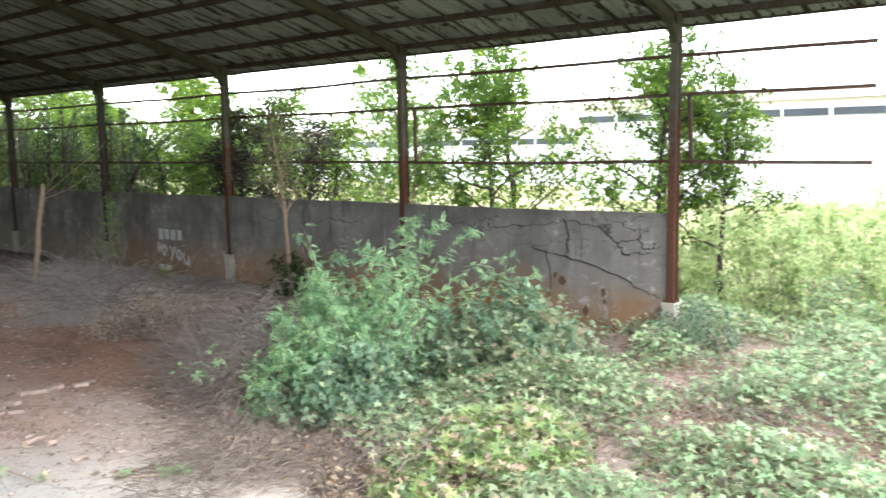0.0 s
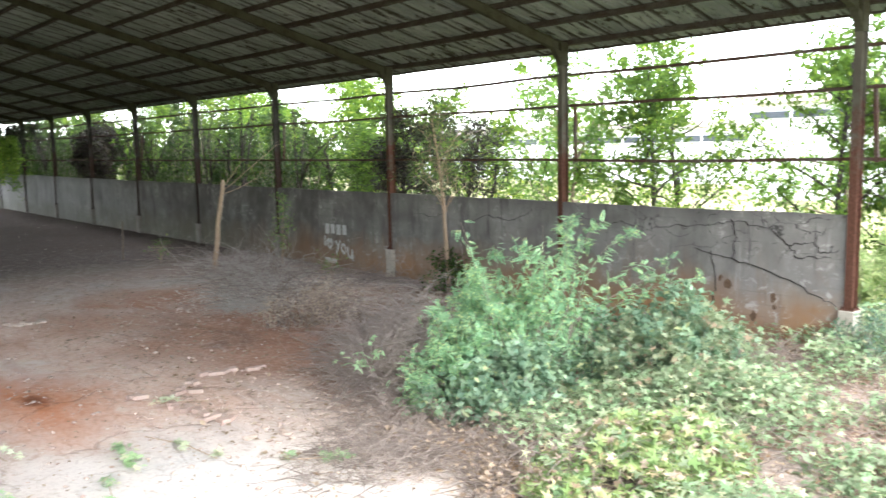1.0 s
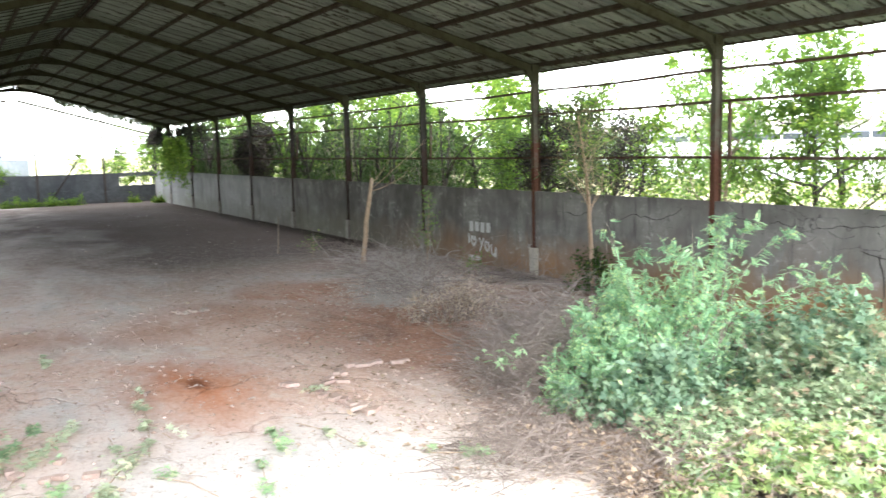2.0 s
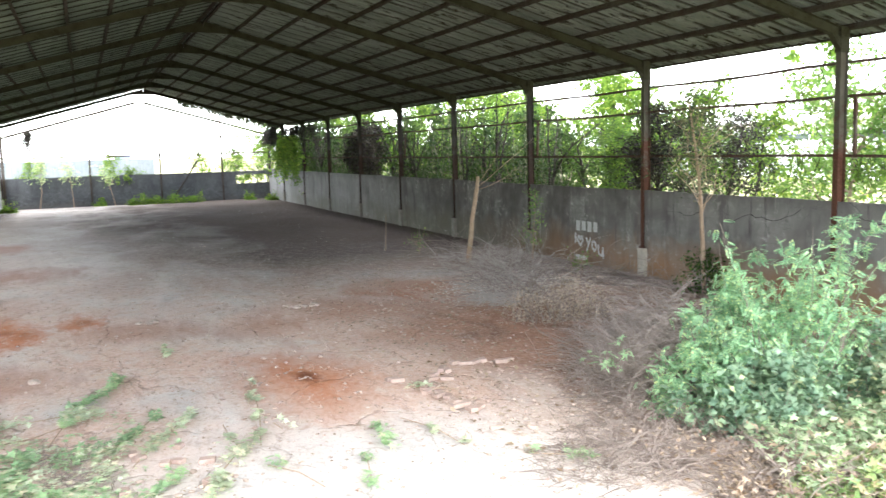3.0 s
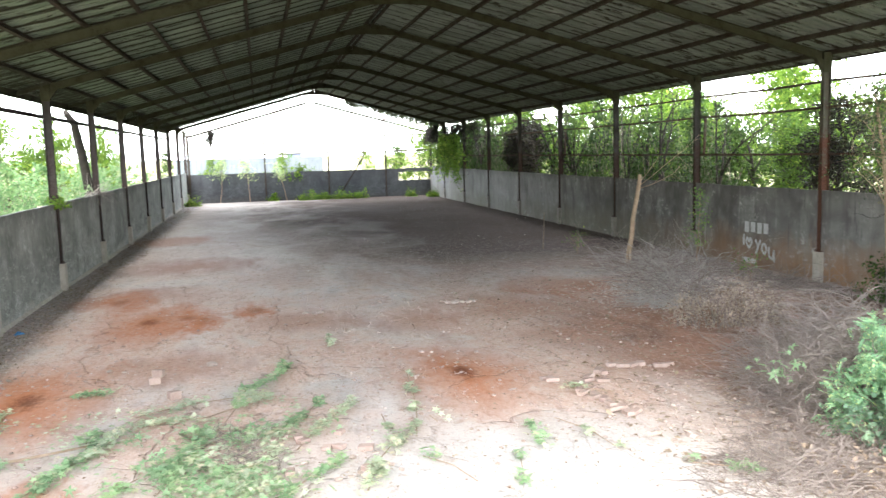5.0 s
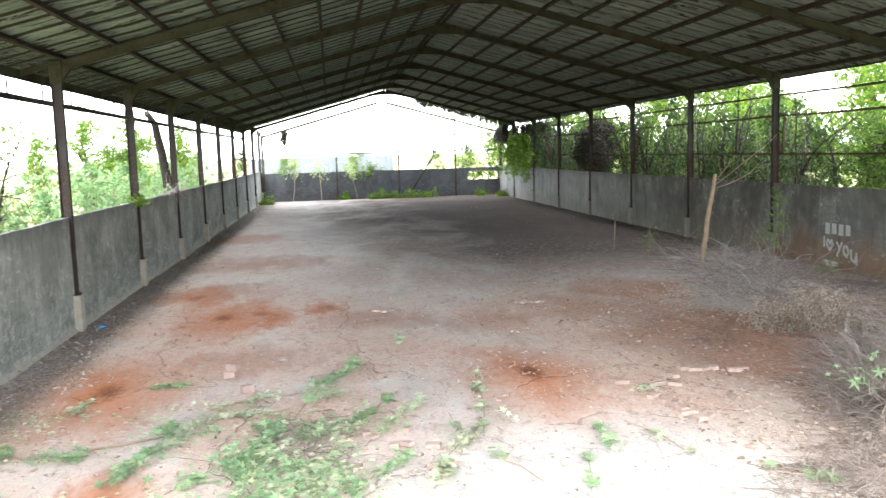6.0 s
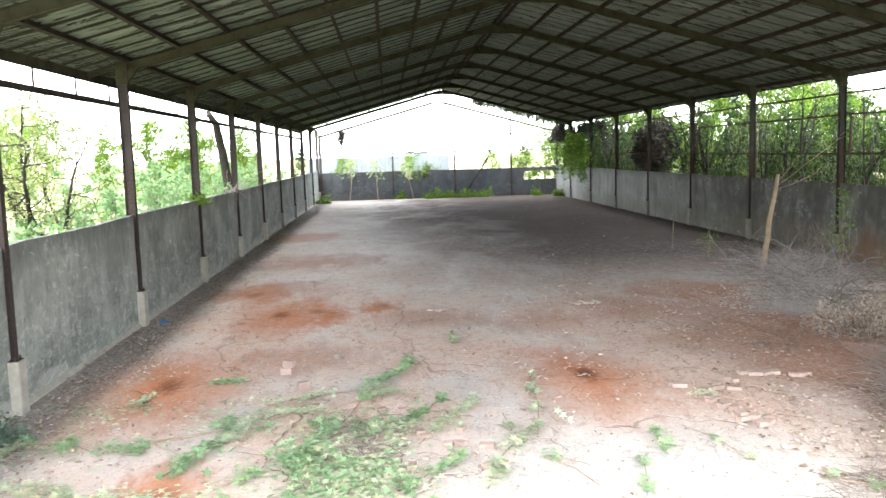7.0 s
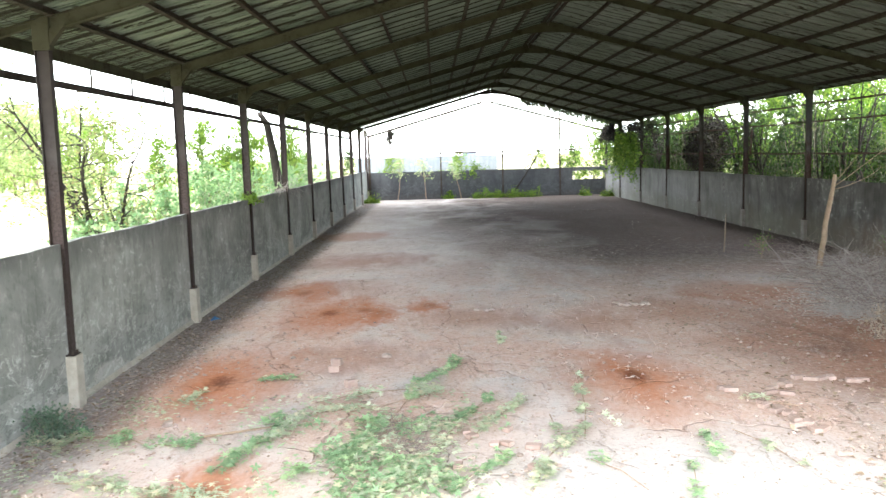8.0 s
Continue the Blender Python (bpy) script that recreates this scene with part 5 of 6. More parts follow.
# slim leafy saplings before the east wall
for k_, (x_, y_, h_, n_) in enumerate(((11.42, 20.38, 2.1, 420), (11.72, 18.82, 0.75, 0), (11.86, 18.54, 0.6, 160), (9.9, 25.2, 0.7, 120))):
    rg_, rn_ = random.Random(200 + k_), np.random.default_rng(200 + k_)
    e_ = thing("sapling", "thin leafy sapling rising from the dry brush" if n_ else "thin dry stalk rising from the brush", "sapling", at=pose(x_, y_, 0))
    S, P_ = Shape(), []
    st_ = bent(rg_, (0, 0, -0.04), (0.02, 0, 1), h_, 8, 0.05)
    S.tube(st_, [0.016 * (1 - 0.09 * i) for i in range(9)], 5)
    for q_ in st_[3:]:
        for _ in range(4 if n_ else 0):
            tw_ = bent(rg_, q_, (rg_.gauss(0, 1), rg_.gauss(0, 1), 0.3), rg_.uniform(0.15, 0.5), 3, 0.15)
            S.tube(tw_, [0.005, 0.004, 0.003, 0.002], 3)
            P_ += [tuple(v_) for v_ in tw_[1:]]
    part("stem", S, M_PALE, e_)
    if n_:
        P_ = np.array(P_)
        part("foliage", leaves("foliage", P_[rn_.integers(0, len(P_), n_)] + rn_.normal(size=(n_, 3)) * 0.06, 0.06, M_LEAF_COOL, rn_, 0.2), M_LEAF_COOL, e_)
S = Shape()
S.tube([(9.39, 27.08, -0.05), (9.43, 27.08, 0.6), (9.45, 27.08, 1.25)], [0.025, 0.022, 0.015], 6)
tagged(part("stake", S, M_BARK, smooth=True), "thin dry stake upright in the floor", "stake")
# bare leaning branch at the far wall
S = Shape()
S.tube([(5.8, 64.6, 0.0), (6.9, 64.6, 1.6), (7.8, 64.7, 2.9), (8.3, 64.8, 4.6)], [0.07, 0.06, 0.045, 0.02], 6)
S.tube([(6.9, 64.6, 2.2), (7.4, 64.4, 2.5), (8.2, 64.3, 3.6)], [0.04, 0.03, 0.015], 5)
tagged(part("leaning_branch", S, M_DARKBARK, smooth=True), "bare branch leaning against the far wall", "branch")

# the large bush and the growth round it
shrub(41, (8.45, 8.2, 0), 0.95, 0.85, 1.5, 3900, 0.135, M_LEAF_BUSH, "large feathery light green bush sprawling over the floor", 15, 0.95, "pinnate", name="large_bush", stems=30)
shrub(40, (7.3, 8.45, 0), 0.8, 0.75, 1.05, 3000, 0.13, M_LEAF_BUSH, "feathery green bush at the edge of the brush", 9, 0.45, "pinnate", name="bush", stems=24)
shrub(49, (7.5, 7.5, 0), 1.0, 0.75, 0.75, 5200, 0.10, M_LEAF_COOLBUSH, "low skirt of blue-green growth before the bush", 5, 0.3, "three", name="bush", stems=30)
shrub(42, (9.9, 7.0, 0), 1.55, 1.1, 0.95, 8500, 0.105, M_LEAF_COOLBUSH, "broad green bush tangled with creeper", 9, 0.5, "three", name="bush", stems=44)
shrub(39, (10.0, 6.7, 0), 1.5, 1.0, 0.98, 3600, 0.105, M_LEAF_VINE, "pale creeper grown over the broad bush", 6, 0.2, True, name="creeper", stems=30)
shrub(48, (9.0, 5.7, 0), 1.6, 0.9, 0.55, 4800, 0.095, M_LEAF_VINE, "grey-green tangle of low growth", 8, 0.2, True, name="bush", stems=30)


def arching_shoots():
    """Long feathery shoots bending over to the open side of the large bush."""
    rg, rn = random.Random(5), np.random.default_rng(5)
    e = thing("bush_shoots", "long feathery shoots arching out of the large bush", "shrub", at=pose(9.0, 8.0, 0))
    S, P, D = Shape(), [], []
    for dx, dy, top in ((1.3, -0.5, 2.15), (1.6, -0.9, 1.75), (0.9, -0.1, 2.3), (1.9, -0.7, 1.45), (0.5, 0.2, 2.35), (2.3, -0.9, 1.35), (-0.6, 0.2, 2.0)):
        pts = [Vector((dx * t * t * 0.8 + dx * 0.2 * t + rg.gauss(0, 0.02), dy * t * t + rg.gauss(0, 0.02), top * math.sin(min(1.45, t * 1.5)))) for t in [i / 9 for i in range(10)]]
        S.tube(pts, [0.013 * (1 - 0.09 * i) for i in range(10)], 4)
        for a, b in zip(pts[3:], pts[4:]):
            for _ in range(11):
                P.append(a.lerp(b, rg.random()) + Vector((rg.gauss(0, 0.03), rg.gauss(0, 0.03), rg.gauss(0, 0.03))))
                D.append((b - a).normalized() * 0.5)
    part("stem_tangle", S, M_TWIG, e)
    part("foliage", leaves("foliage", np.array([tuple(p) for p in P]), 0.14, M_LEAF_BUSH, rn, 0.1, "pinnate", 0.2, np.array([tuple(d) for d in D])), M_LEAF_BUSH, e)


arching_shoots()
shrub(43, (12.9, 5.2, 0), 0.8, 0.6, 0.75, 1700, 0.07, M_LEAF_GREYBLUE, "scrubby half-bare bush at the end of the wall", 6, 0.4, name="bush")
shrub(44, (-5.0, 10.35, 0), 0.25, 0.3, 0.28, 1600, 0.05, M_LEAF_GREYBLUE, "small dark green bush at a column foot", 3, 0.1, name="small_bush", stems=14)
shrub(45, (12.75, 14.95, 0), 0.45, 0.5, 0.9, 1500, 0.08, M_LEAF_TREE, "dark weed round the sapling's foot", 4, 0.3, name="weed", stems=12)
for k_, (x_, y_, s_) in enumerate(((3.6, 64.2, 0.8), (4.8, 64.4, 0.55), (6.0, 64.2, 0.7), (7.4, 64.3, 0.75), (1.0, 64.6, 0.35), (11.4, 63.9, 0.45), (12.9, 62.0, 0.4), (-4.7, 61.5, 0.5))):
    shrub(50 + k_, (x_, y_, 0), 1.1 * s_, 0.6 * s_, 0.62 * s_, 900, 0.12, M_LEAF_LIGHT, "bright green weeds at the far wall", 4, 0.45, name="weed", stems=14)
for x_, h_, n_ in ((-2.95, 4.0, 420), (-0.75, 3.7, 380), (2.0, 3.4, 300)):
    st_ = make_tree(int(120 + x_ * 3), h_, 0.9, n_, M_LEAF_SUN, 0.13, 0.5, 7, 1.0, 0.035, M_PALE, "thin pale-stemmed sapling before the far wall", lean=0.05)
    st_.matrix_basis = pose(x_, 64.5, 0)
for k_, (x_, y_, r_, h_) in enumerate(((16.4, 5.2, 1.4, 1.8), (16.0, 1.5, 1.6, 1.3), (18.6, 3.2, 1.8, 1.5), (20.5, 0.5, 2.0, 1.6), (15.2, 7.0, 1.0, 1.4), (22.5, 5.5, 2.2, 1.7), (16.5, -1.5, 1.6, 1.0), (19.0, 8.0, 1.6, 1.4), (24.5, 0.0, 2.4, 1.9))):
    shrub(70 + k_, (x_, y_, 0), r_, r_, h_, 5200, 0.115, M_LEAF_SUN, "sunlit yellow-green undergrowth beside the shed", 10, 0.7, name="undergrowth", stems=26)
for k_, (x_, y_, r_, h_) in enumerate(((-7.6, 18.5, 1.0, 2.0), (-8.2, 22.6, 1.7, 2.5), (-8.0, 26.0, 1.6, 2.9), (-7.6, 29.5, 1.4, 2.9), (-7.8, 33.0, 1.4, 2.8), (-7.8, 37.5, 1.4, 2.9), (-7.6, 42.0, 1.4, 2.8), (-7.6, 47.0, 1.4, 2.8), (-7.6, 52.0, 1.6, 2.9))):
    shrub(90 + k_, (x_, y_, 0), r_, 2.0, h_, 4600, 0.14, M_LEAF_WEST, "light green bush past the west wall", 10, 0.7, name="bush", stems=22)
# young trees past the far corner
corner_ = make_tree(104, 5.4, 2.7, 3600, M_LEAF_LIGHT, 0.115, 0.22, 18, 1.2, 0.07, M_DARKBARK, "climber-hung young tree past the far corner", gaps=0.45, lean=0.15)
corner_.matrix_basis = pose(12.6, 67.6, 0, 0, 0, 70)
copy_thing(corner_, pose(15.6, 60.4, 0, 0, 0, 200)).scale = (0.8, 1.0, 0.95)
copy_thing(corner_, pose(10.8, 72.0, 0, 0, 0, 310)).scale = (0.7, 0.7, 0.7)


def hanging(name, label, seed, a, b, n, drop, leaf, size, per, sway=0.25, bark=None):
    """Strands let down from the line a to b, with small leaves along them."""
    rg, rn = random.Random(seed), np.random.default_rng(seed)
    a, b = Vector(a), Vector(b)
    e = thing(name, label, "climber", at=Matrix.Translation(a))
    S, P = Shape(), []
    for k in range(n):
        p = (b - a) * rg.random()
        ln = drop * rg.uniform(0.25, 1.0)
        pts = bent(rg, p, (rg.gauss(0, sway), rg.gauss(0, sway), -1), ln, 5, 0.16, -0.05)
        S.tube(pts, [0.007, 0.006, 0.006, 0.005, 0.004, 0.003], 3)
        P += [tuple(q.lerp(r, rg.random())) for q, r in zip(pts, pts[1:]) for _ in range(per)]
    tagged(part("stem_tangle", S, bark or M_DARKBARK, e), kind="stuff")
    P = np.array(P)
    part("foliage", leaves("foliage", P + rn.normal(size=P.shape) * 0.05, size, leaf, rn, 0.6), leaf, e)


hanging("climber", "leafy climber hanging from the roof's far corner", 111, (10.6, 64.9, 5.6), (13.2, 64.9, 4.9), 60, 3.0, M_LEAF_LIGHT, 0.10, 8)
hanging("climber", "green climber draped from the far eave over the wall", 118, (12.75, 53.2, 4.5), (12.85, 59.2, 4.6), 85, 3.9, M_LEAF_LIGHT, 0.15, 9, 0.14)
hanging("climber", "lit green sprays in the climber at the far eave", 119, (12.6, 53.6, 4.0), (12.7, 59.2, 4.0), 70, 3.0, M_LEAF_LIGHT, 0.14, 8, 0.16)
hanging("climber", "blackened dead growth hanging from the far eave", 120, (13.05, 49.5, 5.15), (13.1, 56.6, 5.15), 60, 2.4, M_LEAF_DARK, 0.09, 8, 0.15)
hanging("climber", "blackened dead growth matted in the far corner", 121, (12.9, 60.6, 5.25), (13.1, 65.0, 5.1), 140, 1.3, M_LEAF_DARK, 0.13, 9, 0.15)
hanging("climber", "withered strands hanging along the far gable", 117, (6.4, 61.2, 7.4), (13.4, 61.2, 5.5), 260, 0.7, M_LEAF_DKGREEN, 0.11, 6)
hanging("climber", "dark withered strands hanging from the far eave", 112, (12.6, 52.0, 5.15), (13.3, 61.0, 5.15), 40, 1.3, M_LEAF_DARK, 0.10, 5)
hanging("climber", "light climber hanging from the lowest rail", 113, (13.5, 8.2, 3.06), (13.55, 17.4, 3.06), 60, 0.85, M_LEAF_MID, 0.07, 4)
hanging("dead_branch", "dry leafy branch hanging from the far gable", 114, (-3.45, 62.6, 5.3), (-3.0, 62.6, 5.2), 12, 1.7, M_LEAF_DARK, 0.16, 9, 0.12)
hanging("climber", "green shoots trailing over the far wall", 115, (1.2, 65.0, 2.2), (3.0, 65.0, 2.2), 10, 0.9, M_LEAF_LIGHT, 0.14, 5)
hanging("climber", "green climber trailing through the slot", 116, (11.0, 65.0, 1.9), (13.0, 64.9, 1.9), 12, 0.7, M_LEAF_LIGHT, 0.14, 6)
shrub(102, (-5.28, 23.9, 2.2), 0.12, 0.35, 0.35, 350, 0.09, M_LEAF_LIGHT, "climber tuft on top of the west wall", 2, 0.1, name="climber", stems=7)

# dry wisps of climber trailing over the west wall
S = Shape()
rg_ = random.Random(77)
for k_ in range(70):
    q_ = bent(rg_, (-5.36 + rg_.uniform(-0.05, 0.05), rg_.uniform(27.6, 31.5), 2.36), (rg_.uniform(-0.1, 0.5), rg_.gauss(0, 1), rg_.uniform(-0.1, 0.7)), rg_.uniform(0.4, 1.2), 5, 0.22, -0.16)
    S.tube(q_, [0.006, 0.005, 0.005, 0.004, 0.003, 0.002], 3)
tagged(part("dry_climber", S, M_BLEACHED), "dry bleached climber stems over the west wall", "climber", kind="stuff")

# dry brush
twig_heap("brush_heap", "tangled heap of dry grey twigs beside the bush", [(7.4, 9.4, 1.0), (8.2, 10.3, 1.3), (8.4, 10.6, 1.2), (9.2, 11.6, 1.2)], 3000, 0.95, 1.2, 1, M_STRAW, 0.0055)
twig_heap("brush_heap", "loose arching dry stems heaped beside the bush", [(6.7, 9.3, 0.7), (7.1, 10.0, 0.8), (7.9, 11.4, 1.0)], 560, 1.0, 0.7, 6, M_TWIG, 0.0055)
twig_heap("brush_litter", "dry twigs strewn thick over the ground", [(5.6, 7.6, 0.9), (6.4, 8.3, 0.9), (5.0, 7.2, 0.8), (6.3, 6.9, 0.9), (6.9, 6.2, 0.9)], 1800, 0.6, 0.14, 2, M_TWIG, 0.0045)
twig_heap("dry_branches", "fallen dry branches along the wall", [(10.6, 19.4, 1.6), (11.2, 22.0, 1.8), (9.6, 17.2, 1.2), (11.6, 25, 1.6), (12.2, 17.5, 1.0)], 900, 1.2, 0.26, 3, M_TWIG, 0.008)
twig_heap("brush_heap", "dark dry brush at the wall's end", [(12.3, 5.4, 0.8), (11.8, 5.9, 0.7)], 260, 0.8, 0.55, 4, M_TWIG, 0.006)
twig_heap("brush_heap", "dry brown stems under the creeper mound", [(5.9, 5.6, 0.7), (6.5, 5.2, 0.8)], 1000, 0.6, 0.5, 5, M_TWIG, 0.006)

twig_heap("dry_branches", "long bleached branches arching over the floor", [(10.4, 20.6, 1.6), (11.4, 22.6, 1.6), (10.0, 18.6, 1.2)], 150, 1.7, 0.35, 8, M_BLEACHED, 0.012)
twig_heap("brush_litter", "bleached twigs and straw strewn by the wall", [(9.6, 18.4, 1.2), (10.8, 20.5, 1.5), (11.6, 23.5, 1.5), (8.6, 16.6, 0.9)], 1500, 0.7, 0.12, 9, M_BLEACHED, 0.006)
e_ = shrub(46, (8.7, 14.2, 0), 1.2, 0.7, 0.65, 5200, 0.058, M_LEAF_BEIGE, "withered brown plants on the floor", 10, 0.2, name="dead_plant", stems=60)
shrub(47, (6.35, 9.15, 0.45), 0.18, 0.18, 0.35, 26, 0.12, M_LEAF_CREEP, "few broad bright leaves on a runner", 1, 0.1, True, "vine_shoot", 4)


# creepers over the ground
def over_ground(rn, n):
    """The low green cover on the open side, heaped unevenly."""
    x, y = 5.2 + 15 * rn.random(n * 3) ** 1.3, rn.uniform(-0.5, 7.8, n * 3)
    h = np.array([noise.noise((a * 0.6, b * 0.6, 1)) for a, b in zip(x, y)])
    edge = np.clip((x - (5.3 + 0.35 * np.abs(y - 4.4))) / 1.2, 0, 1) * np.clip((7.8 - y - 0.12 * np.abs(x - 9)) / 1.5, 0, 1)
    keep = (h > -0.42 + 0.42 * rn.random(n * 3)) & (rn.random(n * 3) < edge)
    path = ((x - 11.0) / 1.75) ** 2 + ((y - 6.05) / 0.68) ** 2 + 0.9 * h < 1
    keep &= ~path & (((x - 6.8) / 1.4) ** 2 + ((y - 4.95) / 0.9) ** 2 > 0.8)
    P = np.stack([x, y, 0.08 + 0.42 * np.clip(h + 0.25, 0, 1)], 1)[keep][:n]
    return P


carpet("creeper_cover", "creeper with lobed leaves covering the open ground", 1, 24000, over_ground, 0.10, M_LEAF_VINE, "three", 0.2, 0.5)
carpet("creeper_cover", "pale green creeper tips over the open ground", 4, 9500, over_ground, 0.09, M_LEAF_CREEP, True, 0.26, 0.4)
twig_heap("brush_litter", "thin brown stems of the creeper cover", [(8.6, 4.4, 1.4), (10.4, 4.2, 1.6), (12.6, 4.0, 1.8), (11.6, 6.2, 1.0), (14.5, 5.2, 1.8), (9.6, 2.9, 1.3)], 1900, 0.75, 0.4, 7, M_TWIG, 0.0045)


def under_creeper(rn, n):
    return np.stack([rn.uniform(5.4, 15, n), rn.uniform(0.5, 7.6, n), np.full(n, 0.10)], 1)


carpet("dead_leaf_litter", "brown dead leaves between the creepers", 65, 10000, under_creeper, 0.06, M_LEAF_DRY, False, 0.14, 0.6, "litter")


def mound(rn, n):
    a, q = rn.uniform(0, 6.283, n), np.sqrt(rn.random(n))
    x, y = 6.8 + 1.5 * q * np.cos(a), 4.95 + 0.95 * q * np.sin(a)
    h = np.array([noise.noise((u * 1.6, v * 1.6, 4)) for u, v in zip(x, y)])
    P = np.stack([x, y, np.maximum(0.03, (0.46 + 0.5 * h) * (1 - q ** 2) + 0.04)], 1)
    return P[(h > -0.28) | (rn.random(n) < 0.3)]


carpet("creeper_mound", "mound of yellowing lobed creeper leaves", 2, 2300, mound, 0.115, M_LEAF_MOUND, True, 0.14, 0.35)
def mound_side(rn, n):
    return np.stack([rn.normal(5.75, 0.35, n), rn.normal(5.55, 0.4, n), 0.05 + 0.25 * rn.random(n)], 1)


carpet("dead_leaf_litter", "curled brown leaves on the side of the mound", 64, 800, mound_side, 0.055, M_LEAF_DRY, True, 0.05, 0.3, "litter")
carpet("creeper_mound", "mound of pale green lobed creeper leaves", 3, 750, mound, 0.11, M_LEAF_VINE, True, 0.14, 0.35)
carpet("creeper_mound", "fresh green leaves at the top of the mound", 5, 300, mound, 0.11, M_LEAF_CREEP, True, 0.17, 0.35)
carpet("dead_leaf_litter", "pinkish dead leaves caught in the creeper mound", 68, 620, mound, 0.09, M_LEAF_BEIGE, True, 0.16, 0.3, "litter")


def runner(rn, n, line, width):
    """Leaves along a bent line over the floor, broken by bare gaps."""
    A = np.array(line)
    seg = np.linalg.norm(np.diff(A, axis=0), axis=1)
    at = rn.random(n) * seg.sum()
    cum = np.concatenate([[0], np.cumsum(seg)])
    c = np.stack([np.interp(at, cum, A[:, 0]), np.interp(at, cum, A[:, 1])], 1)
    c += np.stack([0.05 * np.sin(at * 6.1), 0.05 * np.cos(at * 4.7)], 1) + rn.normal(size=(n, 2)) * width * np.array([0.8, 1.3])
    keep = np.array([noise.noise((u * 2.3, v * 1.4, 2.0)) for u, v in c]) > -0.12
    return np.stack([c[:, 0], c[:, 1], np.full(n, 0.03)], 1)[keep]


RUNNERS = [([(-3.69, 11.58), (-3.55, 12.04), (-3.07, 12.38)], 0.05), ([(-2.77, 12.66), (-2.19, 12.73)], 0.07), ([(-2.16, 9.87), (-1.85, 10.88), (-1.25, 11.07), (-0.85, 11.11), (0.0, 11.86)], 0.06),
           ([(-2.56, 8.92), (-2.2, 9.88), (-2.16, 10.91)], 0.09), ([(-1.77, 11.38), (-1.16, 11.79), (0.02, 12.04)], 0.07), ([(-4.62, 10.22), (-3.98, 10.16), (-3.64, 9.86)], 0.09),
           ([(-5.1, 10.0), (-4.64, 9.63), (-4.62, 10.22)], 0.09), ([(-3.5, 9.85), (-3.09, 9.74), (-3.05, 10.08)], 0.07), ([(2.07, 12.44), (1.92, 10.83), (1.7, 9.64)], 0.035), ([(0.66, 11.4), (0.2, 10.36)], 0.05),
           ([(1.1, 11.27), (0.53, 10.19), (0.26, 9.52)], 0.05), ([(0.72, 9.04), (0.31, 8.58), (0.06, 8.09)], 0.05), ([(1.5, 9.66), (1.14, 8.95), (0.91, 8.12)], 0.07), ([(1.64, 8.91), (1.9, 8.56), (2.05, 8.04)], 0.045),
           ([(2.0, 10.32), (2.05, 10.05)], 0.08), ([(3.11, 9.52), (3.04, 8.91)], 0.06), ([(3.51, 9.76), (3.75, 9.21), (3.83, 8.49)], 0.03), ([(2.68, 8.59), (2.51, 7.9)], 0.05), ([(1.4, 10.56), (1.41, 9.96)], 0.06),
           ([(-1.19, 8.62), (-0.98, 9.65), (-0.62, 10.69), (-0.42, 11.71)], 0.10), ([(-0.5, 8.26), (-0.16, 9.03), (0.12, 10.16)], 0.09), ([(-1.84, 8.52), (-1.44, 9.14), (-0.96, 9.46)], 0.09),
           ([(1.05, 14.6), (1.15, 15.6)], 0.03), ([(4.4, 7.9), (5.0, 7.5)], 0.06), ([(-2.3, 8.0), (-3.2, 8.5), (-4.2, 8.7)], 0.12), ([(-0.45, 12.1), (0.1, 12.9), (0.3, 13.7)], 0.06), ([(4.1, 11.0), (4.7, 10.6)], 0.03)]
for k_, (line_, w_) in enumerate(RUNNERS):
    l_ = sum(math.dist(p_, q_) for p_, q_ in zip(line_, line_[1:]))
    carpet("creeper_runner", "green creeper runner trailing over the floor", 10 + k_, int(150 * l_ * (0.6 + w_ * 9)), lambda rn, n, line_=line_, w_=w_: runner(rn, n, line_, w_), 0.074, M_LEAF_CREEP if k_ % 2 else M_LEAF_FADED, True, 0.06, 0.7)
    S = Shape()
    S.tube([(x_, y_, 0.03) for x_, y_ in line_], [0.007] * len(line_), 4)
    tagged(part("creeper_stem", S, M_PALE), "thin woody creeper stem on the floor", "creeper", kind="stuff")


def patch_left(rn, n):
    """A thick clump towards the entrance, thinning round a bare brown heart."""
    x, y = rn.normal(-0.6, 0.48, n), rn.uniform(7.2, 10.6, n)
    h = np.array([noise.noise((u * 1.7, v * 1.1, 6.0)) for u, v in zip(x, y)])
    keep = ((x + 0.26) / 0.26) ** 2 + ((y - 9.4) / 0.5) ** 2 > rn.uniform(0.2, 1.2, n)
    keep &= h > -0.15 + 0.25 * np.clip((y - 8.8) / 1.6, 0, 1)
    return np.stack([x, y, np.full(n, 0.03)], 1)[keep]


carpet("creeper_patch", "thick patch of creeper on the red earth", 40, 1500, patch_left, 0.095, M_LEAF_CREEP, True, 0.08, 0.7)
carpet("creeper_patch", "bleached pale creeper leaves in the thick patch", 43, 800, lambda rn, n: patch_left(rn, n) + np.array([0.3, 0.0, 0.03]), 0.08, M_LEAF_FADED, True, 0.05, 0.8)
twig_heap("brush_litter", "dry brown creeper stems in the bare heart", [(-0.26, 9.4, 0.4), (-0.5, 10.2, 0.5)], 260, 0.35, 0.06, 11, M_TWIG, 0.004)


def thin_left(rn, n):
    x, y = rn.uniform(-5.0, 0.4, n), rn.uniform(7.0, 11.9, n)
    h = np.array([noise.noise((u * 0.9, v * 0.7, 11.0)) for u, v in zip(x, y)])
    return np.stack([x, y, np.full(n, 0.015)], 1)[h + rn.normal(size=n) * 0.15 > 0.0]


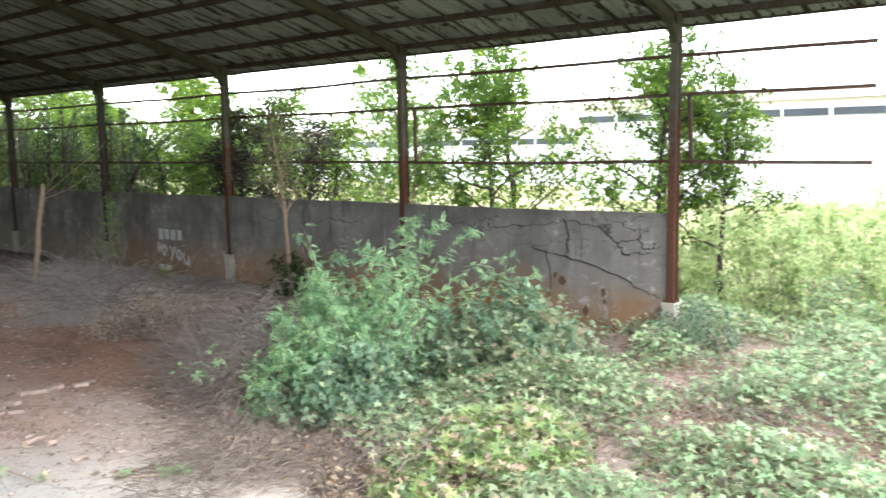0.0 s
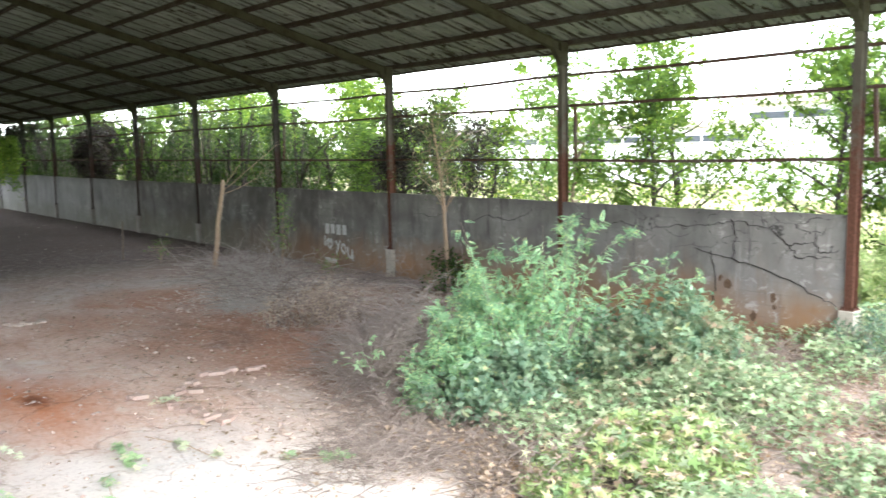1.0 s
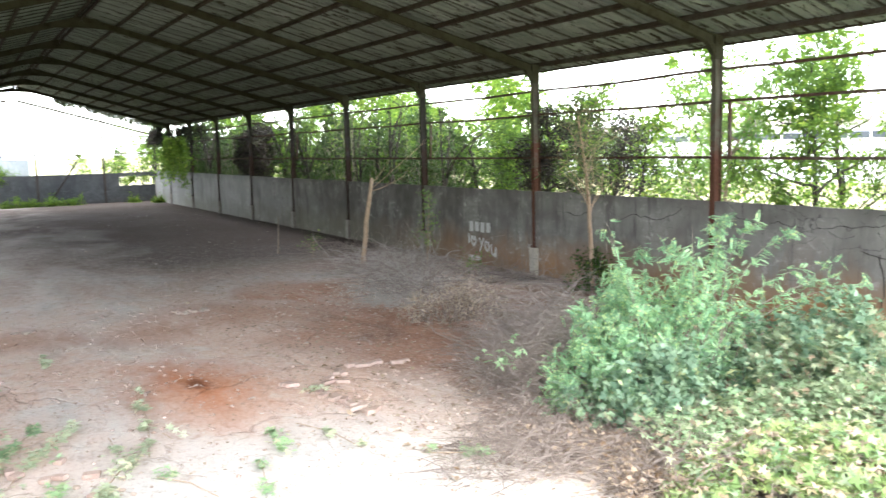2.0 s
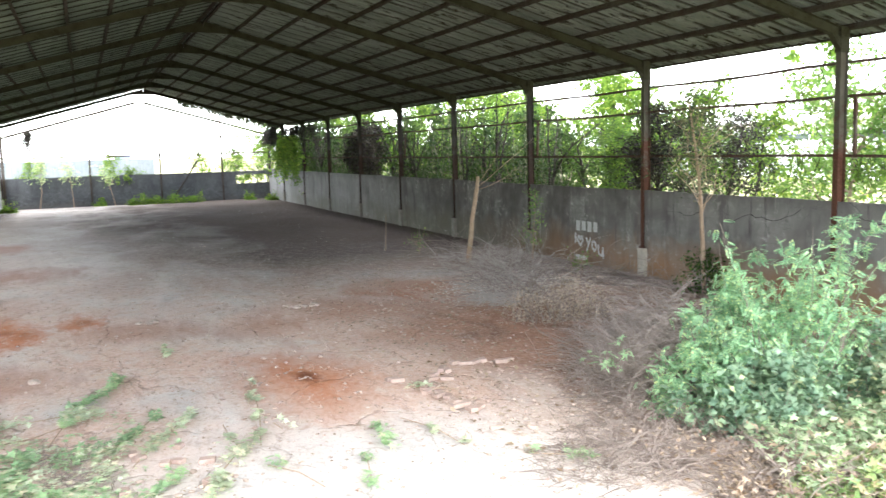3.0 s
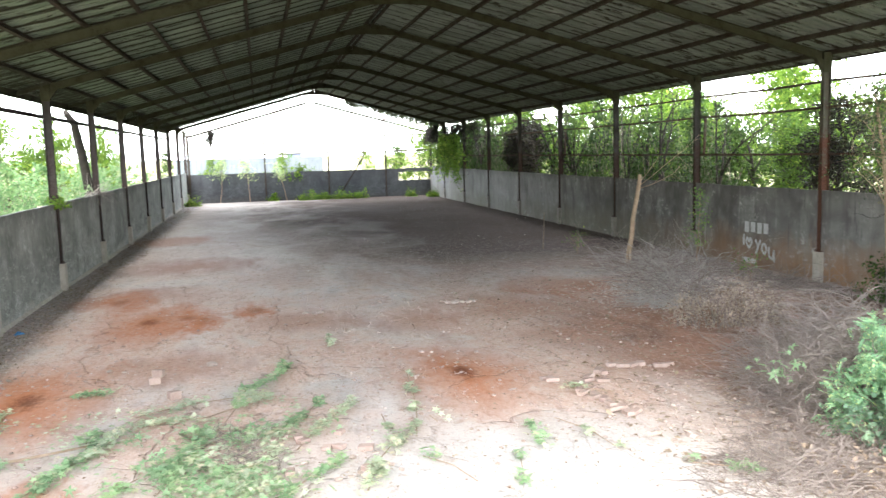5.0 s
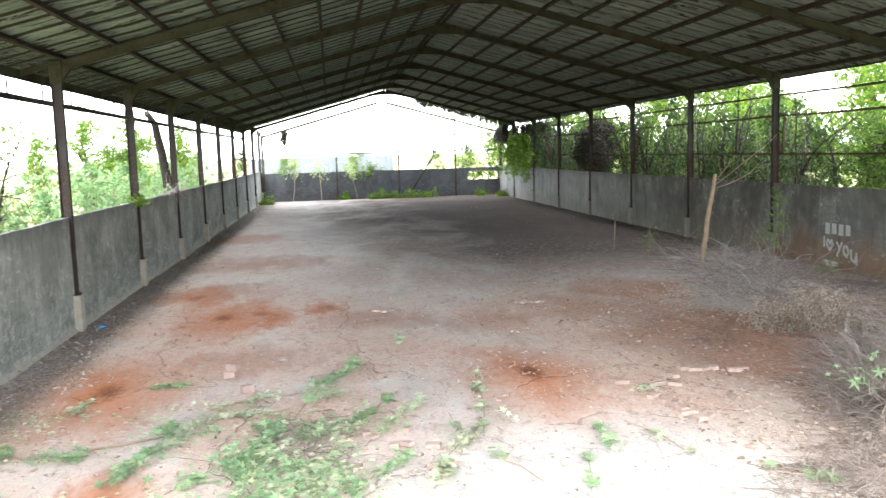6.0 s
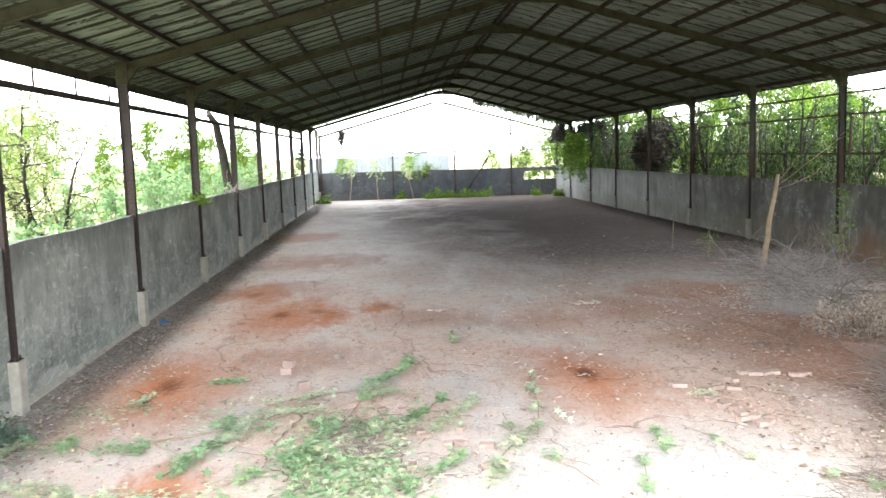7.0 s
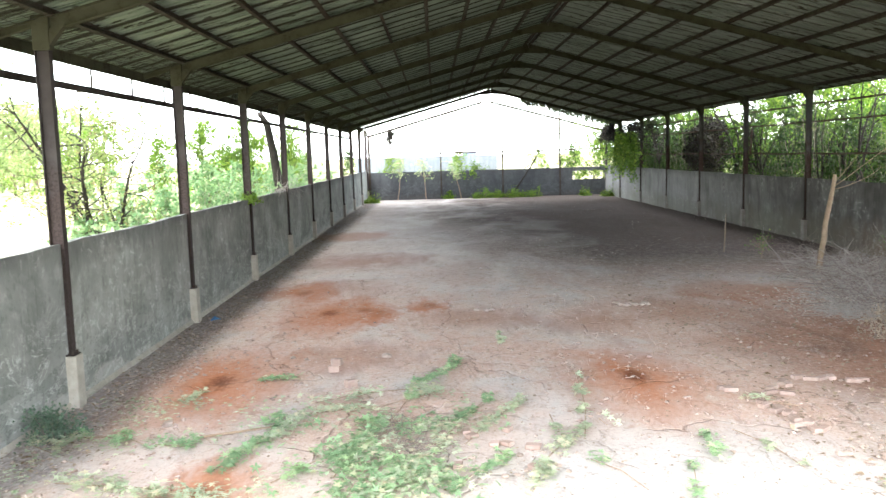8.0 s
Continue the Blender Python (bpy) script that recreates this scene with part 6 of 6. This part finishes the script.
carpet("creeper_sprigs", "scattered pale creeper leaves on the earth", 41, 2000, thin_left, 0.07, M_LEAF_FADED, True, 0.04, 0.85)
carpet("creeper_sprigs", "scattered green creeper leaves on the earth", 44, 800, thin_left, 0.052, M_LEAF_CREEP, True, 0.04, 0.85)

# dry stick on the earth beside the patch
S = Shape()
S.tube([(-3.1, 10.05, 0.03), (-2.5, 10.2, 0.05), (-1.95, 10.45, 0.04)], [0.018, 0.016, 0.01], 6)
tagged(part("dry_stick", S, M_PALE, smooth=True), "pale dry stick lying on the red earth", "stick")

# grass beyond the open side
def far_green(rn, n):
    return np.stack([rn.uniform(14, 45, n), rn.uniform(-12, 14, n), np.full(n, 0.05)], 1)


carpet("undergrowth_cover", "sunlit weeds over the open ground", 42, 30000, far_green, 0.15, M_LEAF_SUN, False, 0.5, 0.3)

# ---------------------------------------------------------------- loose things on the floor
def brick_mesh(seed):
    rg = random.Random(seed)
    S = Shape().soft_box((-0.1, -0.05, 0), (0.1, 0.05, 0.05), 0.006)
    S.v = [tuple(c + rg.uniform(-0.004, 0.004) for c in p) for p in S.v]
    return S.mesh("brick", M_BRICK)


BR = [brick_mesh(k) for k in range(4)]
rg_ = random.Random(12)
for k_, (x_, y_, a_) in enumerate(((4.30, 11.11, 20), (4.92, 11.71, 60), (4.96, 11.58, 70), (5.26, 11.94, 10), (5.38, 11.82, -8), (5.56, 11.84, 15), (5.72, 11.88, 80), (5.93, 11.66, 5), (6.06, 11.68, 15), (4.76, 11.15, -30), (4.56, 11.23, 25), (4.66, 11.42, 55),
                                   (4.28, 10.84, 70), (4.26, 10.66, 35), (4.39, 10.5, 100), (4.33, 10.42, 20), (4.41, 10.31, 60), (4.41, 10.08, 85), (4.37, 9.86, 15), (4.51, 9.92, 70), (4.47, 9.66, 95), (4.57, 9.66, 40), (4.02, 11.51, 20), (4.08, 11.42, -20))):
    ob = new("brick", BR[k_ % 4])
    ob.matrix_basis = pose(x_, y_, 0.012, rg_.uniform(-4, 4), rg_.uniform(-4, 4), a_ + rg_.uniform(-15, 15))
    tagged(ob, "dusty reddish brick lying on the floor", "brick", "bricks strewn on the floor")
for k_, (x_, y_, z_, a_) in enumerate(((-1.73, 13.15, 0.004, 12), (-1.67, 13.17, 0.114, -22), (-1.36, 12.25, 0.004, 35))):
    ob = new("brick", BR[(k_ + 1) % 4])
    ob.matrix_basis = pose(x_, y_, z_, 0, 0, a_)
    ob.scale = (0.85, 1.2, 2.18)
    tagged(ob, "large reddish block in a small stack", "brick", "stacked bricks")


for k_ in range(13):
    ob = new("brick", BR[k_ % 4])
    ob.matrix_basis = pose(rg_.uniform(-0.2, 1.5), rg_.uniform(8.3, 10.2), 0.012, rg_.uniform(-5, 5), rg_.uniform(-5, 5), rg_.uniform(0, 180))
    ob.scale = (rg_.uniform(0.5, 1.0), 1, 1)
    tagged(ob, "dusty broken brick among the creepers", "brick", "bricks strewn on the floor")


def stone_mesh(seed, r):
    rg = random.Random(seed)
    bm = bmesh.new()
    bmesh.ops.create_icosphere(bm, subdivisions=1, radius=r)
    for v in bm.verts:
        v.co *= rg.uniform(0.7, 1.2)
        v.co.z = v.co.z * 0.55 + r * 0.35
    me = bpy.data.meshes.new("stone")
    bm.to_mesh(me)
    bm.free()
    me.materials.append(M_RUBBLE)
    return me


ST = [stone_mesh(k, 0.06) for k in range(6)]
rg_ = random.Random(21)
piles = [(1.0, 18.1, 0.25, 14), (4.3, 18.3, 0.4, 16), (5.0, 8.9, 0.7, 22), (-0.92, 14.07, 0.1, 3), (-3.58, 10.62, 0.15, 5), (7.9, 17.3, 1.0, 45), (9.0, 16.5, 0.9, 45), (10.0, 18.0, 0.9, 30), (0.7, 8.9, 0.8, 14), (6.2, 8.9, 0.5, 10), (5.4, 13.3, 1.5, 8), (0.4, 14.3, 3.0, 10)]
for x_, y_, r_, n_ in piles:
    for k_ in range(n_):
        ob = new("rubble", ST[k_ % 6])
        a_, q_ = rg_.uniform(0, 6.283), math.sqrt(rg_.random()) * r_
        s_ = rg_.uniform(0.35, 1.25) * (1.2 if r_ < 0.6 else 0.8)
        ob.matrix_basis = pose(x_ + q_ * math.cos(a_), y_ + 0.6 * q_ * math.sin(a_), -0.005, 0, 0, rg_.uniform(0, 360))
        ob.scale = (s_ * rg_.uniform(0.8, 1.5), s_, s_)
        tagged(ob, "pale lump of broken mortar on the floor", "rubble", "rubble")

# loose gravel and mortar crumbs, heaped thickest along the west wall and before the brush
def gravel(name, label, seed, spots, mat):
    rn = np.random.default_rng(seed)
    O = np.array([(1, 0, 0), (-1, 0, 0), (0, 1, 0), (0, -1, 0), (0, 0, 0.8), (0, 0, -0.5)])
    OF = np.array([(0, 2, 4), (2, 1, 4), (1, 3, 4), (3, 0, 4), (2, 0, 5), (1, 2, 5), (3, 1, 5), (0, 3, 5)])
    C = np.concatenate([np.stack([rn.normal(x, rx, n), rn.normal(y, ry, n), np.full(n, 0.014)], 1) for x, y, rx, ry, n in spots])
    C = C[(C[:, 0] > -5.2) & (C[:, 0] < 13.0) & (C[:, 1] > 6.5) & (C[:, 1] < 62)]
    n = len(C)
    r = 0.011 + 0.03 * rn.random(n) ** 3
    V = O[None] * r[:, None, None] * rn.uniform(0.6, 1.4, (n, 6, 1)) * np.array([1.25, 1.0, 0.8])
    an = rn.uniform(0, 6.283, n)
    ca, sa = np.cos(an)[:, None], np.sin(an)[:, None]
    V = np.stack([V[:, :, 0] * ca - V[:, :, 1] * sa, V[:, :, 0] * sa + V[:, :, 1] * ca, V[:, :, 2]], 2) + C[:, None]
    F = (OF[None] + (np.arange(n) * 6)[:, None, None]).reshape(-1, 3)
    tagged(new(name, grid_mesh(name, V.reshape(-1, 3), F, mat)), label, "gravel", kind="stuff")


gravel("gravel", "pale gravel and mortar crumbs scattered on the floor", 301, [(1.0, 11.0, 3.0, 2.6, 420), (-4.7, 14.0, 0.35, 5.0, 900), (-4.7, 28.0, 0.4, 9.0, 700), (8.6, 16.6, 1.3, 0.9, 500), (5.6, 9.0, 1.0, 1.0, 500), (4.4, 17.6, 1.6, 1.5, 250), (3.0, 22.0, 4.0, 5.0, 160)], M_RUBBLE)
gravel("gravel", "reddish crumbs of brick and earth on the floor", 302, [(1.0, 12.0, 3.2, 3.0, 700), (5.0, 10.6, 0.7, 0.8, 220), (-3.4, 12.6, 0.8, 0.8, 160), (2.9, 12.3, 0.6, 0.6, 160), (1.0, 19.0, 3.0, 3.0, 300), (-3.9, 12.0, 0.7, 3.0, 400)], M_BRICK)

# pale fallen leaves, chips and grit, too many to count
def litter(rn, n):
    x, y = rn.uniform(-5.0, 12.8, n), 7 + 45 * rn.random(n) ** 1.6
    return np.stack([x, y, np.full(n, 0.012)], 1)


carpet("floor_litter", "pale dead leaves and chips scattered on the floor", 60, 800, litter, 0.06, M_LITTER, False, 0.02, 0.93, "litter")


def dead_leaves(rn, n):
    x, y = rn.uniform(4.2, 12.5, n), 5 + 18 * rn.random(n) ** 1.3
    return np.stack([x, y, np.full(n, 0.015)], 1)


carpet("dead_leaf_litter", "brown dead leaves on the earth", 61, 3600, dead_leaves, 0.085, M_LEAF_DRY, False, 0.03, 0.85, "litter")


def west_litter(rn, n):
    return np.stack([rn.normal(-4.75, 0.3, n), rn.uniform(9, 60, n), np.full(n, 0.012)], 1)


carpet("dead_leaf_litter", "grey-brown leaf litter along the west wall", 62, 3600, west_litter, 0.07, M_LEAF_DRY, False, 0.03, 0.85, "litter")
carpet("floor_litter", "pale chips and dead leaves along the west wall", 63, 2200, west_litter, 0.055, M_LITTER, False, 0.03, 0.85, "litter")


def wall_chips(rn, n):
    return np.stack([rn.normal(9.6, 1.2, n), rn.normal(18.0, 0.9, n), np.full(n, 0.015)], 1)


carpet("floor_litter", "pale chips and bleached leaves before the brush", 66, 1500, wall_chips, 0.07, M_LITTER, False, 0.03, 0.85, "litter")


def crumbs(rn, n):
    return np.stack([rn.uniform(-5.0, 12.0, n), 7 + 22 * rn.random(n) ** 1.2, np.full(n, 0.012)], 1)


carpet("floor_crumbs", "dark crumbs of earth and leaf on the floor", 67, 5200, crumbs, 0.042, M_LEAF_DRY, False, 0.015, 0.85, "litter")
S = Shape()
S.add([(0, 0, 0.02), (0.16, 0.03, 0.06), (0.20, 0.15, 0.02), (0.05, 0.18, 0.08), (0, 0, 0.0), (0.16, 0.03, 0.04), (0.20, 0.15, 0.0), (0.05, 0.18, 0.06)], [(0, 1, 2, 3), (7, 6, 5, 4), (0, 4, 5, 1), (1, 5, 6, 2), (2, 6, 7, 3), (3, 7, 4, 0)])
tagged(part("plastic_scrap", S, M_TARP), "crumpled blue plastic scrap at a column foot", "scrap").matrix_basis = pose(-4.95, 17.75, 0)

# ---------------------------------------------------------------- beyond
def factory(name, label, x0, x1, y0, y1, h, band, n_win):
    """A long white hall with a band of dark windows under a blue-grey roof edge."""
    e = thing(name, label, "building")
    S = Shape()
    S.box((x0, y0, -0.2), (x1, y1, h))
    part("wall", S, M_FACADE, e)
    S = Shape()
    S.box((x0 - 0.6, y0 - 0.6, h + 0.004), (x1 + 0.6, y1 + 0.6, h + 0.5))
    part("roof", S, M_EAVES, e)
    me = Shape().box((-0.12, 0, 0), (0.05, (y1 - y0) / n_win - 0.25, band[1] - band[0])).mesh("window", M_WIN)
    bar = Shape().box((-0.16, -0.06, 0.002), (-0.10, 0.06, band[1] - band[0] - 0.002)).mesh("mullion", M_FACADE)
    for k in range(n_win):
        w = new("window", me)
        w.parent = e
        w.location = (x0, y0 + 0.25 + k * (y1 - y0) / n_win, band[0])
        for q in (1, 2):
            m = new("mullion", bar)
            m.parent = w
            m.location = (0, q * ((y1 - y0) / n_win - 0.5) / 3, 0)
    return e


factory("factory_hall", "long white factory hall with a blue-grey window band", 46, 70, -40, 26, 5.5, (4.66, 5.04), 9)
factory("factory_hall", "low white hall glimpsed through the trees", 60, 66, 30, 90, 4.6, (3.4, 3.9), 10)
e_ = thing("sheet_fence", "pale profiled sheet fence behind the far wall", "fence")
PROFILE_ = [(0.1 * j_, 0.03 * (j_ % 4 in (1, 2))) for j_ in range(13)]
for k_ in range(10):
    S = Shape()
    S.prism([(u_, w_) for u_, w_ in PROFILE_] + [(u_, w_ + 0.02) for u_, w_ in PROFILE_[::-1]], (-5.5 + 1.2 * k_, 71.0, -0.1), (-5.5 + 1.2 * k_, 71.0, 3.3), up=(0, 1, 0))
    part("panel", S, M_FENCE, e_)
shed_ = thing("metal_shed", "small pale metal shed beyond the far wall", "shed")
S = Shape()
S.box((2.4, 72.0, -0.1), (3.6, 73.2, 3.55))
part("wall", S, M_BLUE, shed_)
S = Shape()
S.box((2.3, 71.9, 3.554), (3.7, 73.3, 3.62))
part("roof", S, M_BLUE, shed_)

roof()
